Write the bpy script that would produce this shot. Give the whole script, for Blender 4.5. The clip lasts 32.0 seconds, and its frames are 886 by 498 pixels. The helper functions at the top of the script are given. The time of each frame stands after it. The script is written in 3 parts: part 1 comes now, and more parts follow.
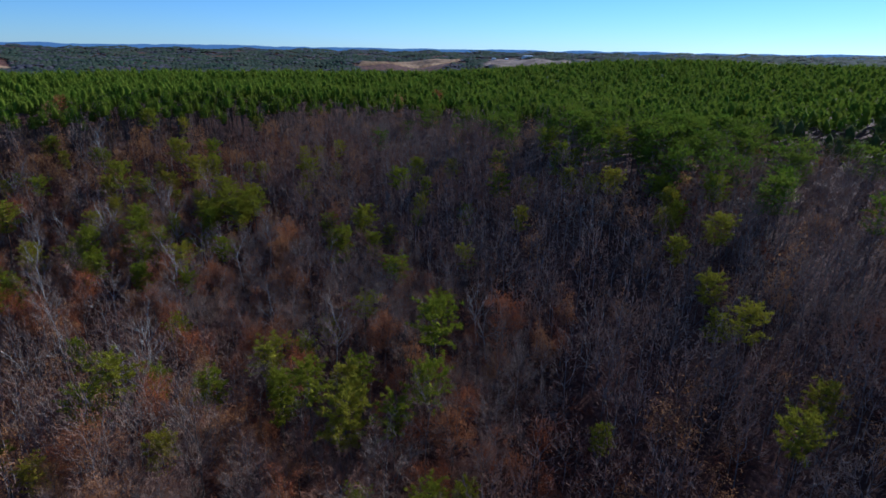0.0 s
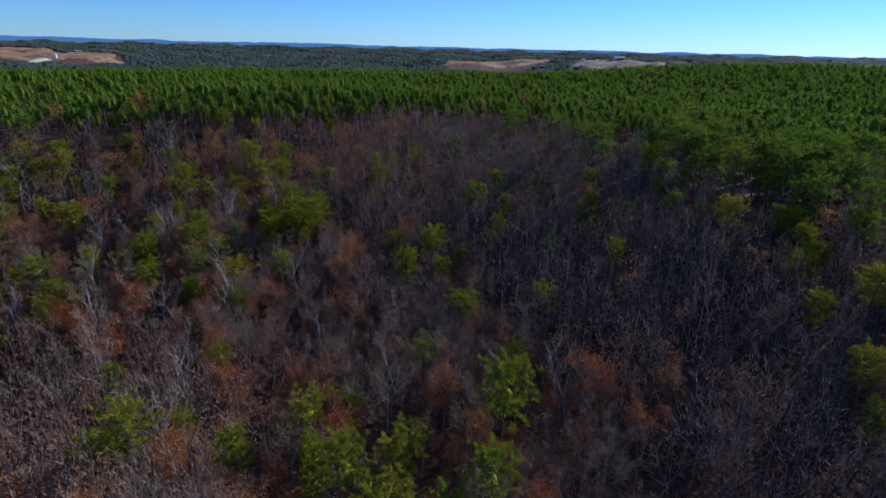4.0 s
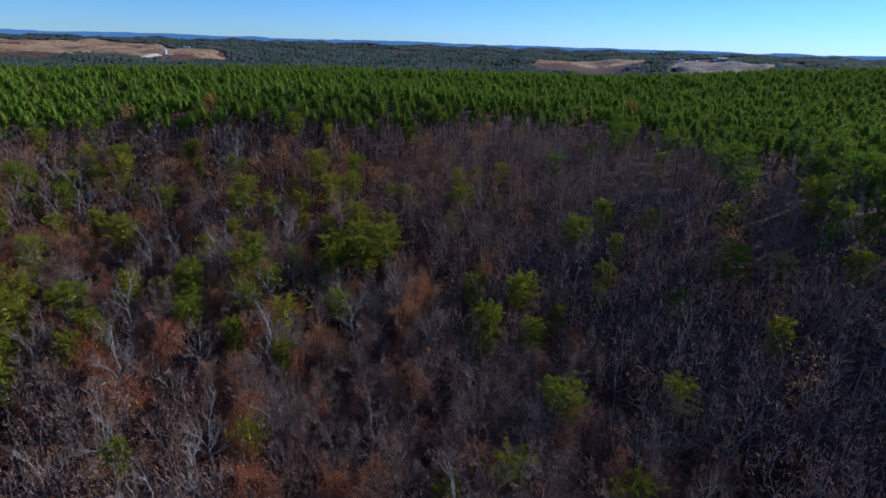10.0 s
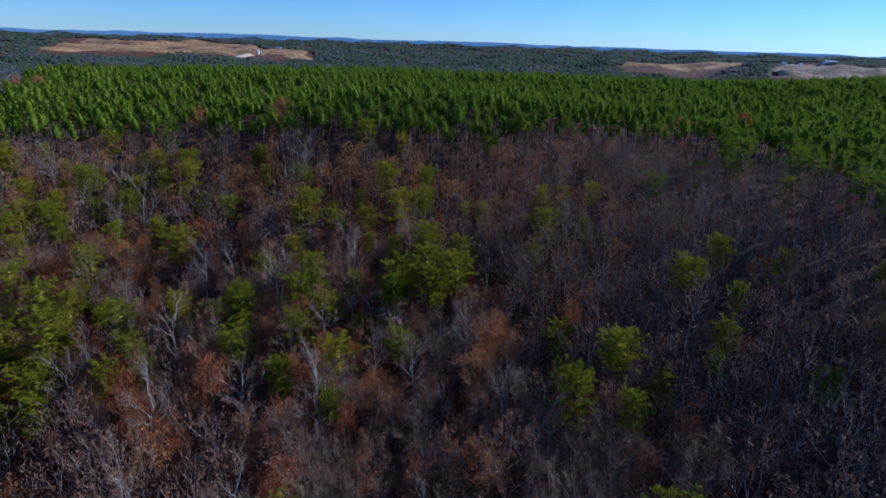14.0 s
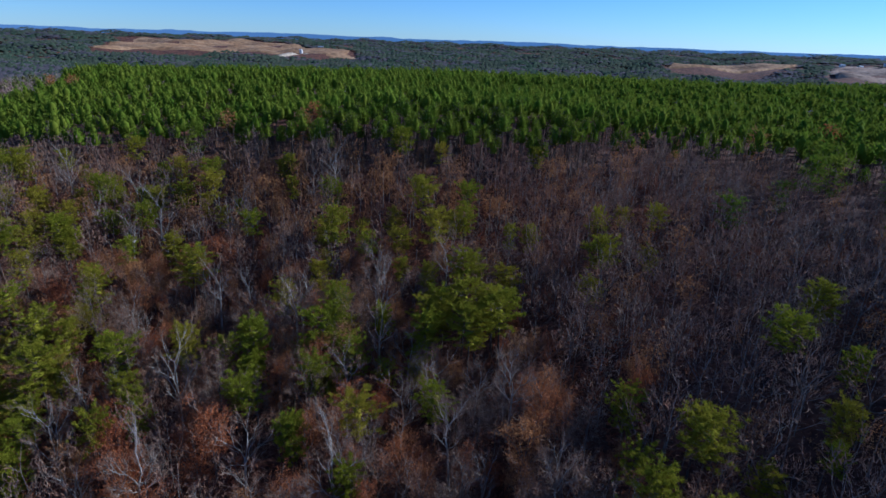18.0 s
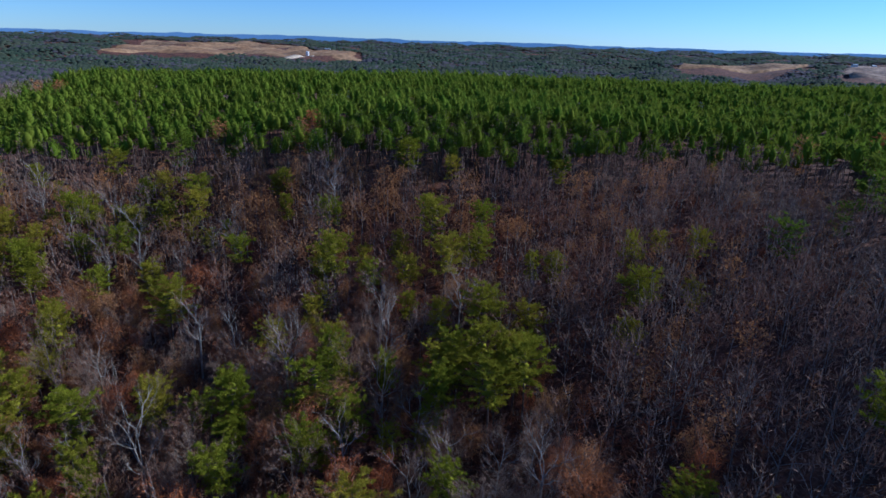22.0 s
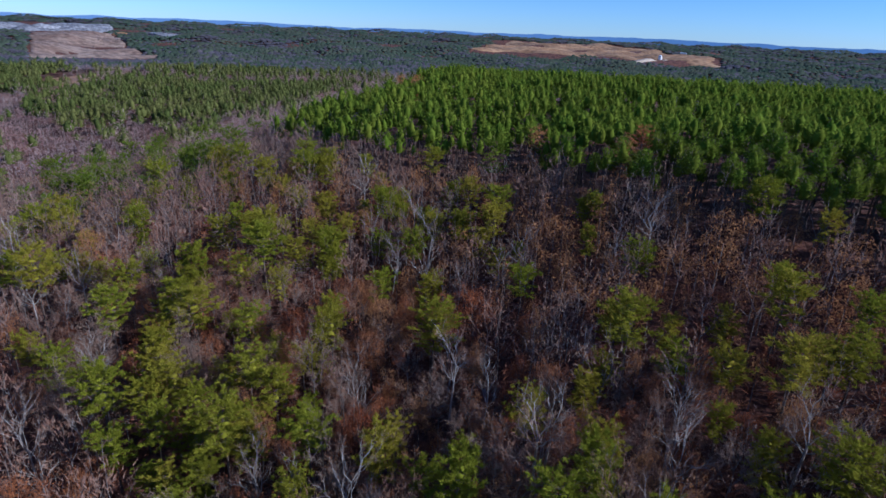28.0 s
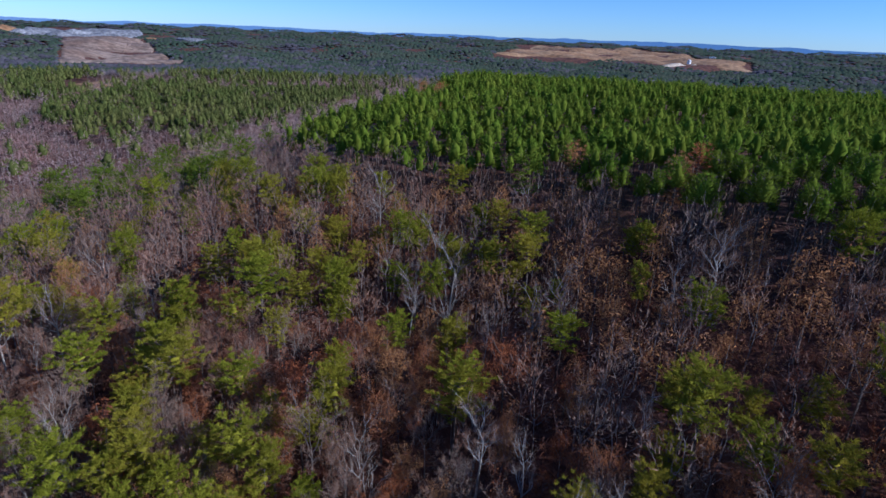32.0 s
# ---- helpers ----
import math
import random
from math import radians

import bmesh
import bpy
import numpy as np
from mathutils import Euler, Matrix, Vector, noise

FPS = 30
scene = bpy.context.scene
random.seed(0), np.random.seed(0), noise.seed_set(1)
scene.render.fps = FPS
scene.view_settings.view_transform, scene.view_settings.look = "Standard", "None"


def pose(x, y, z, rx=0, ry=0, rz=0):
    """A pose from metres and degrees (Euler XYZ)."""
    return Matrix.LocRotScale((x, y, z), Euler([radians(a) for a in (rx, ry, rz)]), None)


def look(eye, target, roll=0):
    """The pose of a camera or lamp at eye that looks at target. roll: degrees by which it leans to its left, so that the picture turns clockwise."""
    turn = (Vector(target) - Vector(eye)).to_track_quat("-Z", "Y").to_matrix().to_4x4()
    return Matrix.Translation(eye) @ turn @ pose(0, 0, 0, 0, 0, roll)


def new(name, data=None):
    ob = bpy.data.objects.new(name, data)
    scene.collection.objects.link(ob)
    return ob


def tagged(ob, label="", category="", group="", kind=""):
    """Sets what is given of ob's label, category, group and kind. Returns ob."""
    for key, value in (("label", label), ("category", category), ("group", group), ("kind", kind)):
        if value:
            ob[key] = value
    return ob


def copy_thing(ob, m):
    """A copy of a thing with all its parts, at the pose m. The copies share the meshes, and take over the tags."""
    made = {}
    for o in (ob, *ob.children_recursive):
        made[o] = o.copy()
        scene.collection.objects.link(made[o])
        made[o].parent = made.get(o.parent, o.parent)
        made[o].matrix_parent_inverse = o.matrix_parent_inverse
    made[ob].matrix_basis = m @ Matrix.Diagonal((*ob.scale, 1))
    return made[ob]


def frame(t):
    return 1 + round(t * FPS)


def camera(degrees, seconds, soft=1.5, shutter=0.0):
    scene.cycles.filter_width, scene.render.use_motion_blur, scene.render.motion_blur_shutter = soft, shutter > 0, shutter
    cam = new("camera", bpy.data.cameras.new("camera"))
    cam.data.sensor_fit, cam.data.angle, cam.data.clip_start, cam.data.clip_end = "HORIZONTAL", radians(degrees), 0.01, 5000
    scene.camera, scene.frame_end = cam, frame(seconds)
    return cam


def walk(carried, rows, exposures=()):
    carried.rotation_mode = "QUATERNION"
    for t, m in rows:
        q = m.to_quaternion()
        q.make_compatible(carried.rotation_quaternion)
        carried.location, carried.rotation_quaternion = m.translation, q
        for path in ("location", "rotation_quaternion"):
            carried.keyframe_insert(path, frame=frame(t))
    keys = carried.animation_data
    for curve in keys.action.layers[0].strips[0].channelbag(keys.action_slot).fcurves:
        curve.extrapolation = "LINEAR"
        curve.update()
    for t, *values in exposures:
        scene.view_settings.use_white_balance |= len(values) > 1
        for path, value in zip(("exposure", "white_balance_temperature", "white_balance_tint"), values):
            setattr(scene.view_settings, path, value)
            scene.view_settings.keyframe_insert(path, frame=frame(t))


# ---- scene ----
cam = camera(74.9, 32.0, soft=1.55, shutter=0.4)
PATH = [
    (0, (-13.858, -67.321, 56.429), (-13.029, -65.623, 55.774), 0.8),
    (0.5, (-12.643, -65.342, 56.426), (-11.843, -63.63, 55.77), 0.7),
    (1, (-11.694, -63.392, 56.473), (-10.917, -61.67, 55.816), 0.8),
    (1.5, (-10.7, -61.313, 56.505), (-9.935, -59.586, 55.848), 0.8),
    (2, (-9.794, -59.212, 56.54), (-9.042, -57.479, 55.883), 0.9),
    (2.5, (-8.914, -57.241, 56.604), (-8.2, -55.492, 55.947), 1.0),
    (3, (-8.017, -55.198, 56.62), (-7.365, -53.425, 55.961), 1.1),
    (3.5, (-7.163, -53.148, 56.576), (-6.553, -51.361, 55.916), 1.2),
    (5.5, (-4.686, -44.656, 56.567), (-4.189, -42.835, 55.907), 1.5),
    (6, (-4.114, -42.433, 56.597), (-3.667, -40.599, 55.935), 1.6),
    (6.5, (-3.659, -40.231, 56.64), (-3.243, -38.391, 55.974), 1.7),
    (7, (-3.117, -38.051, 56.672), (-2.723, -36.207, 56.007), 1.7),
    (7.5, (-2.619, -35.758, 56.692), (-2.245, -33.91, 56.026), 1.7),
    (8, (-2.247, -33.635, 56.779), (-1.885, -31.785, 56.111), 1.7),
    (8.5, (-1.972, -31.385, 56.818), (-1.62, -29.533, 56.15), 1.7),
    (9, (-1.662, -29.317, 56.894), (-1.318, -27.464, 56.225), 1.7),
    (9.5, (-1.436, -27.027, 56.931), (-1.1, -25.173, 56.261), 1.7),
    (10, (-1.122, -24.875, 56.898), (-0.8, -23.019, 56.227), 1.7),
    (10.5, (-0.957, -22.611, 56.915), (-0.652, -20.752, 56.244), 1.8),
    (11, (-0.728, -20.458, 56.872), (-0.438, -18.597, 56.2), 1.8),
    (11.5, (-0.471, -18.417, 56.829), (-0.208, -16.551, 56.159), 1.8),
    (12, (-0.239, -16.391, 56.822), (-0.012, -14.521, 56.15), 1.8),
    (12.5, (-0.032, -14.122, 56.838), (0.152, -12.246, 56.167), 1.8),
    (13, (0.114, -11.958, 56.903), (0.255, -10.08, 56.231), 1.8),
    (13.5, (0.302, -9.949, 56.932), (0.407, -8.069, 56.258), 1.8),
    (14, (0.435, -7.855, 57.02), (0.505, -5.974, 56.345), 1.8),
    (14.5, (0.402, -5.849, 57.088), (0.443, -3.967, 56.411), 1.9),
    (16.5, (0.06, 2.236, 57.227), (0.03, 4.116, 56.547), 2.0),
    (17, (0.022, 4.348, 57.285), (-0.02, 6.228, 56.605), 2.0),
    (17.5, (-0.111, 6.353, 57.317), (-0.161, 8.233, 56.636), 2.0),
    (18, (-0.317, 8.44, 57.303), (-0.372, 10.32, 56.623), 2.0),
    (18.5, (-0.517, 10.529, 57.328), (-0.577, 12.408, 56.647), 1.9),
    (19, (-0.77, 12.442, 57.333), (-0.833, 14.322, 56.653), 1.9),
    (19.5, (-0.976, 14.5, 57.468), (-1.043, 16.379, 56.786), 1.8),
    (20, (-1.141, 16.467, 57.451), (-1.213, 18.345, 56.768), 1.8),
    (20.5, (-1.399, 18.591, 57.473), (-1.471, 20.47, 56.792), 1.7),
    (21, (-1.553, 20.559, 57.392), (-1.628, 22.438, 56.711), 1.7),
    (21.5, (-1.782, 22.597, 57.347), (-1.859, 24.476, 56.668), 1.7),
    (22, (-1.972, 24.51, 57.307), (-2.051, 26.391, 56.63), 1.7),
    (22.5, (-2.21, 26.38, 57.285), (-2.335, 28.258, 56.609), 1.7),
    (23, (-2.454, 28.284, 57.265), (-2.645, 30.156, 56.588), 1.9),
    (23.5, (-2.473, 30.264, 57.283), (-2.751, 32.124, 56.602), 1.9),
    (24, (-2.592, 32.221, 57.256), (-2.972, 34.061, 56.574), 2.1),
    (24.5, (-2.746, 34.139, 57.152), (-3.231, 35.954, 56.467), 2.3),
    (25, (-3.116, 36.135, 57.044), (-3.715, 37.915, 56.356), 2.4),
    (25.5, (-3.557, 38.043, 57.06), (-4.253, 39.785, 56.367), 2.5),
    (26, (-4.071, 39.987, 57.116), (-4.861, 41.687, 56.419), 2.6),
    (26.5, (-4.739, 41.748, 57.137), (-5.611, 43.405, 56.435), 2.7),
    (28.5, (-7.907, 49.317, 56.849), (-8.992, 50.842, 56.143), 2.5),
    (29, (-8.999, 50.956, 56.823), (-10.098, 52.471, 56.117), 2.5),
    (29.5, (-10.236, 52.623, 56.826), (-11.347, 54.13, 56.122), 2.5),
    (30, (-11.445, 54.182, 56.78), (-12.563, 55.684, 56.077), 2.5),
    (30.5, (-12.777, 55.837, 56.759), (-13.901, 57.335, 56.059), 2.4),
    (31, (-14.048, 57.395, 56.746), (-15.176, 58.891, 56.047), 2.4),
    (31.5, (-15.516, 58.969, 56.734), (-16.635, 60.473, 56.036), 2.4),
    (32, (-16.931, 60.616, 56.752), (-18.05, 62.121, 56.056), 2.4),
]
walk(cam, [(t, look(eye, goal, lean)) for t, eye, goal, lean in PATH], exposures=[(0, 0.12, 5090, 11), (8, 0.14, 5060, 11), (14, 0.17, 5020, 12), (24, 0.21, 4990, 14), (28, 0.27, 5020, 19), (32, 0.27, 5020, 19)])

# ---- sky and sun ----
SUN_HIGH, SUN_AZ = 24.5, 71.0
world = bpy.data.worlds.new("sky")
scene.world = world
world.use_nodes = True
tree = world.node_tree
sky = tree.nodes.new("ShaderNodeTexSky")
sky.sky_type = "NISHITA"
sky.sun_disc = False
sky.sun_elevation, sky.sun_rotation = radians(SUN_HIGH), radians(SUN_AZ)
sky.altitude, sky.air_density, sky.dust_density, sky.ozone_density = 200, 0.8, 0.05, 5.0
cool = tree.nodes.new("ShaderNodeMix")
cool.data_type, cool.blend_type = "RGBA", "MULTIPLY"
cool.inputs[0].default_value, cool.inputs[7].default_value = 1.0, (0.74, 0.905, 1.05, 1)
tree.links.new(sky.outputs[0], cool.inputs[6])
tree.links.new(cool.outputs[2], tree.nodes["Background"].inputs[0])
tree.nodes["Background"].inputs[1].default_value = 0.098
sun_way = Vector((math.sin(radians(SUN_AZ)) * math.cos(radians(SUN_HIGH)), math.cos(radians(SUN_AZ)) * math.cos(radians(SUN_HIGH)), math.sin(radians(SUN_HIGH))))
sun_data = bpy.data.lights.new("sun", "SUN")
sun_data.energy, sun_data.angle, sun_data.color = 5.0, radians(0.53), (1.0, 0.95, 0.86)
sun = new("sun", sun_data)
sun.matrix_world = look(sun_way * 200, (0, 0, 0))


# ---- materials ----
def ramp_mix(nt, fac, low, high):
    n = nt.nodes.new("ShaderNodeMix")
    n.data_type = "RGBA"
    n.inputs[6].default_value, n.inputs[7].default_value = (*low, 1), (*high, 1)
    nt.links.new(fac, n.inputs[0])
    return n.outputs[2]


def mix_sockets(nt, fac, a, b, how="MIX"):
    n = nt.nodes.new("ShaderNodeMix")
    n.data_type = "RGBA"
    n.blend_type = how
    if isinstance(fac, float):
        n.inputs[0].default_value = fac
    else:
        nt.links.new(fac, n.inputs[0])
    nt.links.new(a, n.inputs[6])
    nt.links.new(b, n.inputs[7])
    return n.outputs[2]


def noise_fac(nt, size, detail=3.0, low=0.35, high=0.65, world_space=True):
    geo = nt.nodes.new("ShaderNodeNewGeometry")
    tex = nt.nodes.new("ShaderNodeTexNoise")
    tex.inputs["Scale"].default_value, tex.inputs["Detail"].default_value = 1.0 / size, detail
    nt.links.new(geo.outputs["Position"], tex.inputs["Vector"])
    span = nt.nodes.new("ShaderNodeMapRange")
    span.inputs[1].default_value, span.inputs[2].default_value = low, high
    nt.links.new(tex.outputs["Fac"], span.inputs[0])
    return span.outputs[0]


def foliage(name, low, high, warm, through_light=0.3, piece="island", patch=14.0, warm_share=0.5):
    """Leaf or needle material: hue varies from tree to tree and from tuft to tuft, some light passes through."""
    m = bpy.data.materials.new(name)
    m.use_nodes = True
    nt = m.node_tree
    nt.nodes.clear()
    geo = nt.nodes.new("ShaderNodeNewGeometry")
    info = nt.nodes.new("ShaderNodeObjectInfo")
    tuft = ramp_mix(nt, geo.outputs["Random Per Island"], low, high)
    if piece == "object":
        span = nt.nodes.new("ShaderNodeMapRange")
        span.inputs[1].default_value, span.inputs[2].default_value, span.inputs[4].default_value = 0.25, 1.0, warm_share
        nt.links.new(info.outputs["Random"], span.inputs[0])
        share = span.outputs[0]
    else:
        span = nt.nodes.new("ShaderNodeMath")
        span.operation = "MULTIPLY"
        span.inputs[1].default_value = warm_share
        nt.links.new(noise_fac(nt, patch, 2.0), span.inputs[0])
        share = span.outputs[0]
    rgb = nt.nodes.new("ShaderNodeRGB")
    rgb.outputs[0].default_value = (*warm, 1)
    colour = mix_sockets(nt, share, tuft, rgb.outputs[0])
    diff, trans, mixer, out = (nt.nodes.new(k) for k in ("ShaderNodeBsdfPrincipled", "ShaderNodeBsdfTranslucent", "ShaderNodeMixShader", "ShaderNodeOutputMaterial"))
    diff.inputs["Roughness"].default_value = 0.95
    diff.inputs["Specular IOR Level"].default_value = 0.03
    nt.links.new(colour, diff.inputs["Base Color"])
    nt.links.new(colour, trans.inputs["Color"])
    mixer.inputs[0].default_value = through_light
    nt.links.new(diff.outputs[0], mixer.inputs[1])
    nt.links.new(trans.outputs[0], mixer.inputs[2])
    nt.links.new(mixer.outputs[0], out.inputs[0])
    return m


def plain(name, low, high, size, rough=0.85, fine=None, bump=0.0, per_object=None, metal=0.0):
    """Bark, soil, roof: two colours mixed by noise at two sizes, with relief."""
    m = bpy.data.materials.new(name)
    m.use_nodes = True
    nt = m.node_tree
    b = nt.nodes["Principled BSDF"]
    colour = ramp_mix(nt, noise_fac(nt, size, 5.0), low, high)
    if fine:
        grain = ramp_mix(nt, noise_fac(nt, fine, 4.0), (0.55, 0.55, 0.55), (1.25, 1.25, 1.25))
        colour = mix_sockets(nt, 1.0, colour, grain, "MULTIPLY")
    if per_object:
        info = nt.nodes.new("ShaderNodeObjectInfo")
        colour = mix_sockets(nt, 1.0, colour, ramp_mix(nt, info.outputs["Random"], *per_object), "MULTIPLY")
    nt.links.new(colour, b.inputs["Base Color"])
    b.inputs["Roughness"].default_value, b.inputs["Metallic"].default_value = rough, metal
    b.inputs["Specular IOR Level"].default_value = 0.2
    if bump:
        bm_node = nt.nodes.new("ShaderNodeBump")
        bm_node.inputs["Strength"].default_value, bm_node.inputs["Distance"].default_value = bump, (fine or size) * 0.5
        nt.links.new(noise_fac(nt, fine or size, 4.0, 0.2, 0.8), bm_node.inputs["Height"])
        nt.links.new(bm_node.outputs[0], b.inputs["Normal"])
    return m


NEEDLE_WILD = foliage("pine_needles_yellow_green", (0.128, 0.146, 0.011), (0.280, 0.285, 0.022), (0.360, 0.265, 0.030), 0.3, "object", warm_share=0.6)
NEEDLE_CROP = foliage("pine_needles_plantation", (0.084, 0.138, 0.012), (0.136, 0.194, 0.017), (0.215, 0.208, 0.026), 0.38, "island", 6.0, 0.42)
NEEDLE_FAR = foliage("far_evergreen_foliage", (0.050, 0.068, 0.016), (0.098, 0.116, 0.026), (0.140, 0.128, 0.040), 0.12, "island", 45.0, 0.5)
# next two: air haze of the distance mixed into the base colours as blue
NEEDLE_HAZE_BLUE = foliage("distant_evergreen_haze_blue", (0.040, 0.064, 0.042), (0.064, 0.092, 0.054), (0.090, 0.094, 0.062), 0.1, "island", 120.0, 0.7)
TWIG_HAZE_BLUE = foliage("far_bare_twigs_haze_blue", (0.082, 0.078, 0.088), (0.120, 0.111, 0.118), (0.104, 0.088, 0.088), 0.1, "island", 50.0, 0.6)
LEAF_RUST = foliage("dry_rust_leaves", (0.285, 0.086, 0.036), (0.47, 0.165, 0.066), (0.42, 0.225, 0.090), 0.3, "object", warm_share=0.8)
TWIG_GREY = foliage("bare_twigs", (0.195, 0.125, 0.086), (0.325, 0.236, 0.174), (0.300, 0.142, 0.080), 0.08, "object", warm_share=0.7)
TWIG_MIX = foliage("bare_twigs_of_wood", (0.180, 0.118, 0.084), (0.300, 0.222, 0.166), (0.28, 0.132, 0.080), 0.08, "island", 16.0, 0.75)
TWIG_VALLEY = foliage("bare_twigs_of_valley", (0.225, 0.165, 0.145), (0.350, 0.272, 0.242), (0.30, 0.155, 0.120), 0.08, "island", 24.0, 0.7)
BRUSH = foliage("undergrowth_twigs_and_leaves", (0.175, 0.060, 0.032), (0.32, 0.115, 0.058), (0.25, 0.125, 0.078), 0.15, "island", 18.0, 0.6)
BARK_PALE = plain("pale_bark", (0.24, 0.210, 0.18), (0.46, 0.415, 0.36), 1.4, 0.8, 0.15, 0.3)
BARK_GREY = plain("grey_bark", (0.108, 0.086, 0.074), (0.235, 0.195, 0.170), 1.4, 0.85, 0.15, 0.4, ((0.6, 0.58, 0.56), (1.3, 1.28, 1.25)))
BARK_PINE = plain("pine_bark", (0.07, 0.05, 0.04), (0.17, 0.125, 0.10), 0.9, 0.9, 0.12, 0.5)
LITTER = plain("leaf_litter", (0.070, 0.031, 0.020), (0.165, 0.068, 0.040), 16.0, 0.95, 0.9, 0.6)
SOIL_TAN = plain("graded_tan_soil", (0.265, 0.138, 0.060), (0.40, 0.245, 0.125), 90.0, 0.95, 16.0, 0.2)
SOIL_BROWN = plain("brown_mown_field", (0.20, 0.125, 0.085), (0.33, 0.235, 0.165), 70.0, 0.95, 14.0, 0.2)
STONE_GREY = plain("grey_quarry_rock", (0.15, 0.15, 0.155), (0.31, 0.305, 0.30), 40.0, 0.9, 9.0, 0.5)
TRACK = plain("pale_gravel", (0.32, 0.26, 0.19), (0.42, 0.35, 0.27), 20.0, 0.95, 3.0)
WHITE = plain("white_painted_metal", (0.70, 0.70, 0.68), (0.80, 0.80, 0.78), 4.0, 0.5, 0.8)
ROOF = plain("grey_metal_roof", (0.40, 0.45, 0.48), (0.52, 0.56, 0.60), 6.0, 0.45, 1.2)
DARK_GLASS = plain("dark_window_glass", (0.02, 0.025, 0.03), (0.03, 0.035, 0.04), 2.0, 0.15)


# ---- meshes ----
def tri_mesh(name, verts, tris, mats, which=None):
    """A mesh of triangles from arrays."""
    verts, tris = np.asarray(verts, np.float32), np.asarray(tris, np.int32)
    me = bpy.data.meshes.new(name)
    me.vertices.add(len(verts))
    me.vertices.foreach_set("co", verts.ravel())
    me.loops.add(3 * len(tris))
    me.loops.foreach_set("vertex_index", tris.ravel())
    me.polygons.add(len(tris))
    me.polygons.foreach_set("loop_start", np.arange(0, 3 * len(tris), 3, dtype=np.int32))
    for m in mats:
        me.materials.append(m)
    if which is not None:
        me.polygons.foreach_set("material_index", np.asarray(which, np.int32))
    me.update(calc_edges=True)
    return me


def part(name, me, parent, label=""):
    ob = new(name, me)
    ob.parent = parent
    return tagged(ob, label)


def join_arrays(pieces):
    verts, tris, n = [], [], 0
    for v, f in pieces:
        verts.append(v)
        tris.append(np.asarray(f) + n)
        n += len(v)
    return np.concatenate(verts), np.concatenate(tris)


def strew(v, f, places):
    """Copies of one small piece at rows of x, y, z, turn, width, height, joined into one array of corners and triangles."""
    p = np.asarray(places, np.float32)
    c, s = np.cos(p[:, 3])[:, None], np.sin(p[:, 3])[:, None]
    x = (v[None, :, 0] * c - v[None, :, 1] * s) * p[:, 4:5] + p[:, 0:1]
    y = (v[None, :, 0] * s + v[None, :, 1] * c) * p[:, 4:5] + p[:, 1:2]
    z = v[None, :, 2] * p[:, 5:6] + p[:, 2:3]
    tris = (f[None] + (np.arange(len(p)) * len(v))[:, None, None]).reshape(-1, 3)
    return np.stack([x, y, z], 2).reshape(-1, 3), tris


def tube(points, radii, sides=5):
    """A tapered limb along points."""
    pts, verts, tris = [Vector(p) for p in points], [], []
    for i, p in enumerate(pts):
        way = (pts[min(i + 1, len(pts) - 1)] - pts[max(i - 1, 0)]).normalized()
        side = way.cross(Vector((0.31, 0.87, 0.2))).normalized()
        up = way.cross(side)
        for k in range(sides):
            a = 2 * math.pi * k / sides
            verts.append(p + (side * math.cos(a) + up * math.sin(a)) * radii[i])
    for i in range(len(pts) - 1):
        for k in range(sides):
            a, b = i * sides + k, i * sides + (k + 1) % sides
            tris += [(a, b, b + sides), (a, b + sides, a + sides)]
    return np.array([tuple(v) for v in verts]), np.array(tris)


def blades(roots, ways, lengths, widths, rng):
    """Thin pointed triangles: needles in sprays, twigs."""
    roots, ways = np.asarray(roots), np.asarray(ways)
    ways = ways / (np.linalg.norm(ways, axis=1, keepdims=True) + 1e-9)
    side = np.cross(ways, rng.normal(size=ways.shape))
    side /= np.linalg.norm(side, axis=1, keepdims=True) + 1e-9
    w, l = np.asarray(widths).reshape(-1, 1), np.asarray(lengths).reshape(-1, 1)
    v = np.stack([roots - side * w / 2, roots + side * w / 2, roots + ways * l], 1).reshape(-1, 3)
    return v, np.arange(len(v)).reshape(-1, 3)


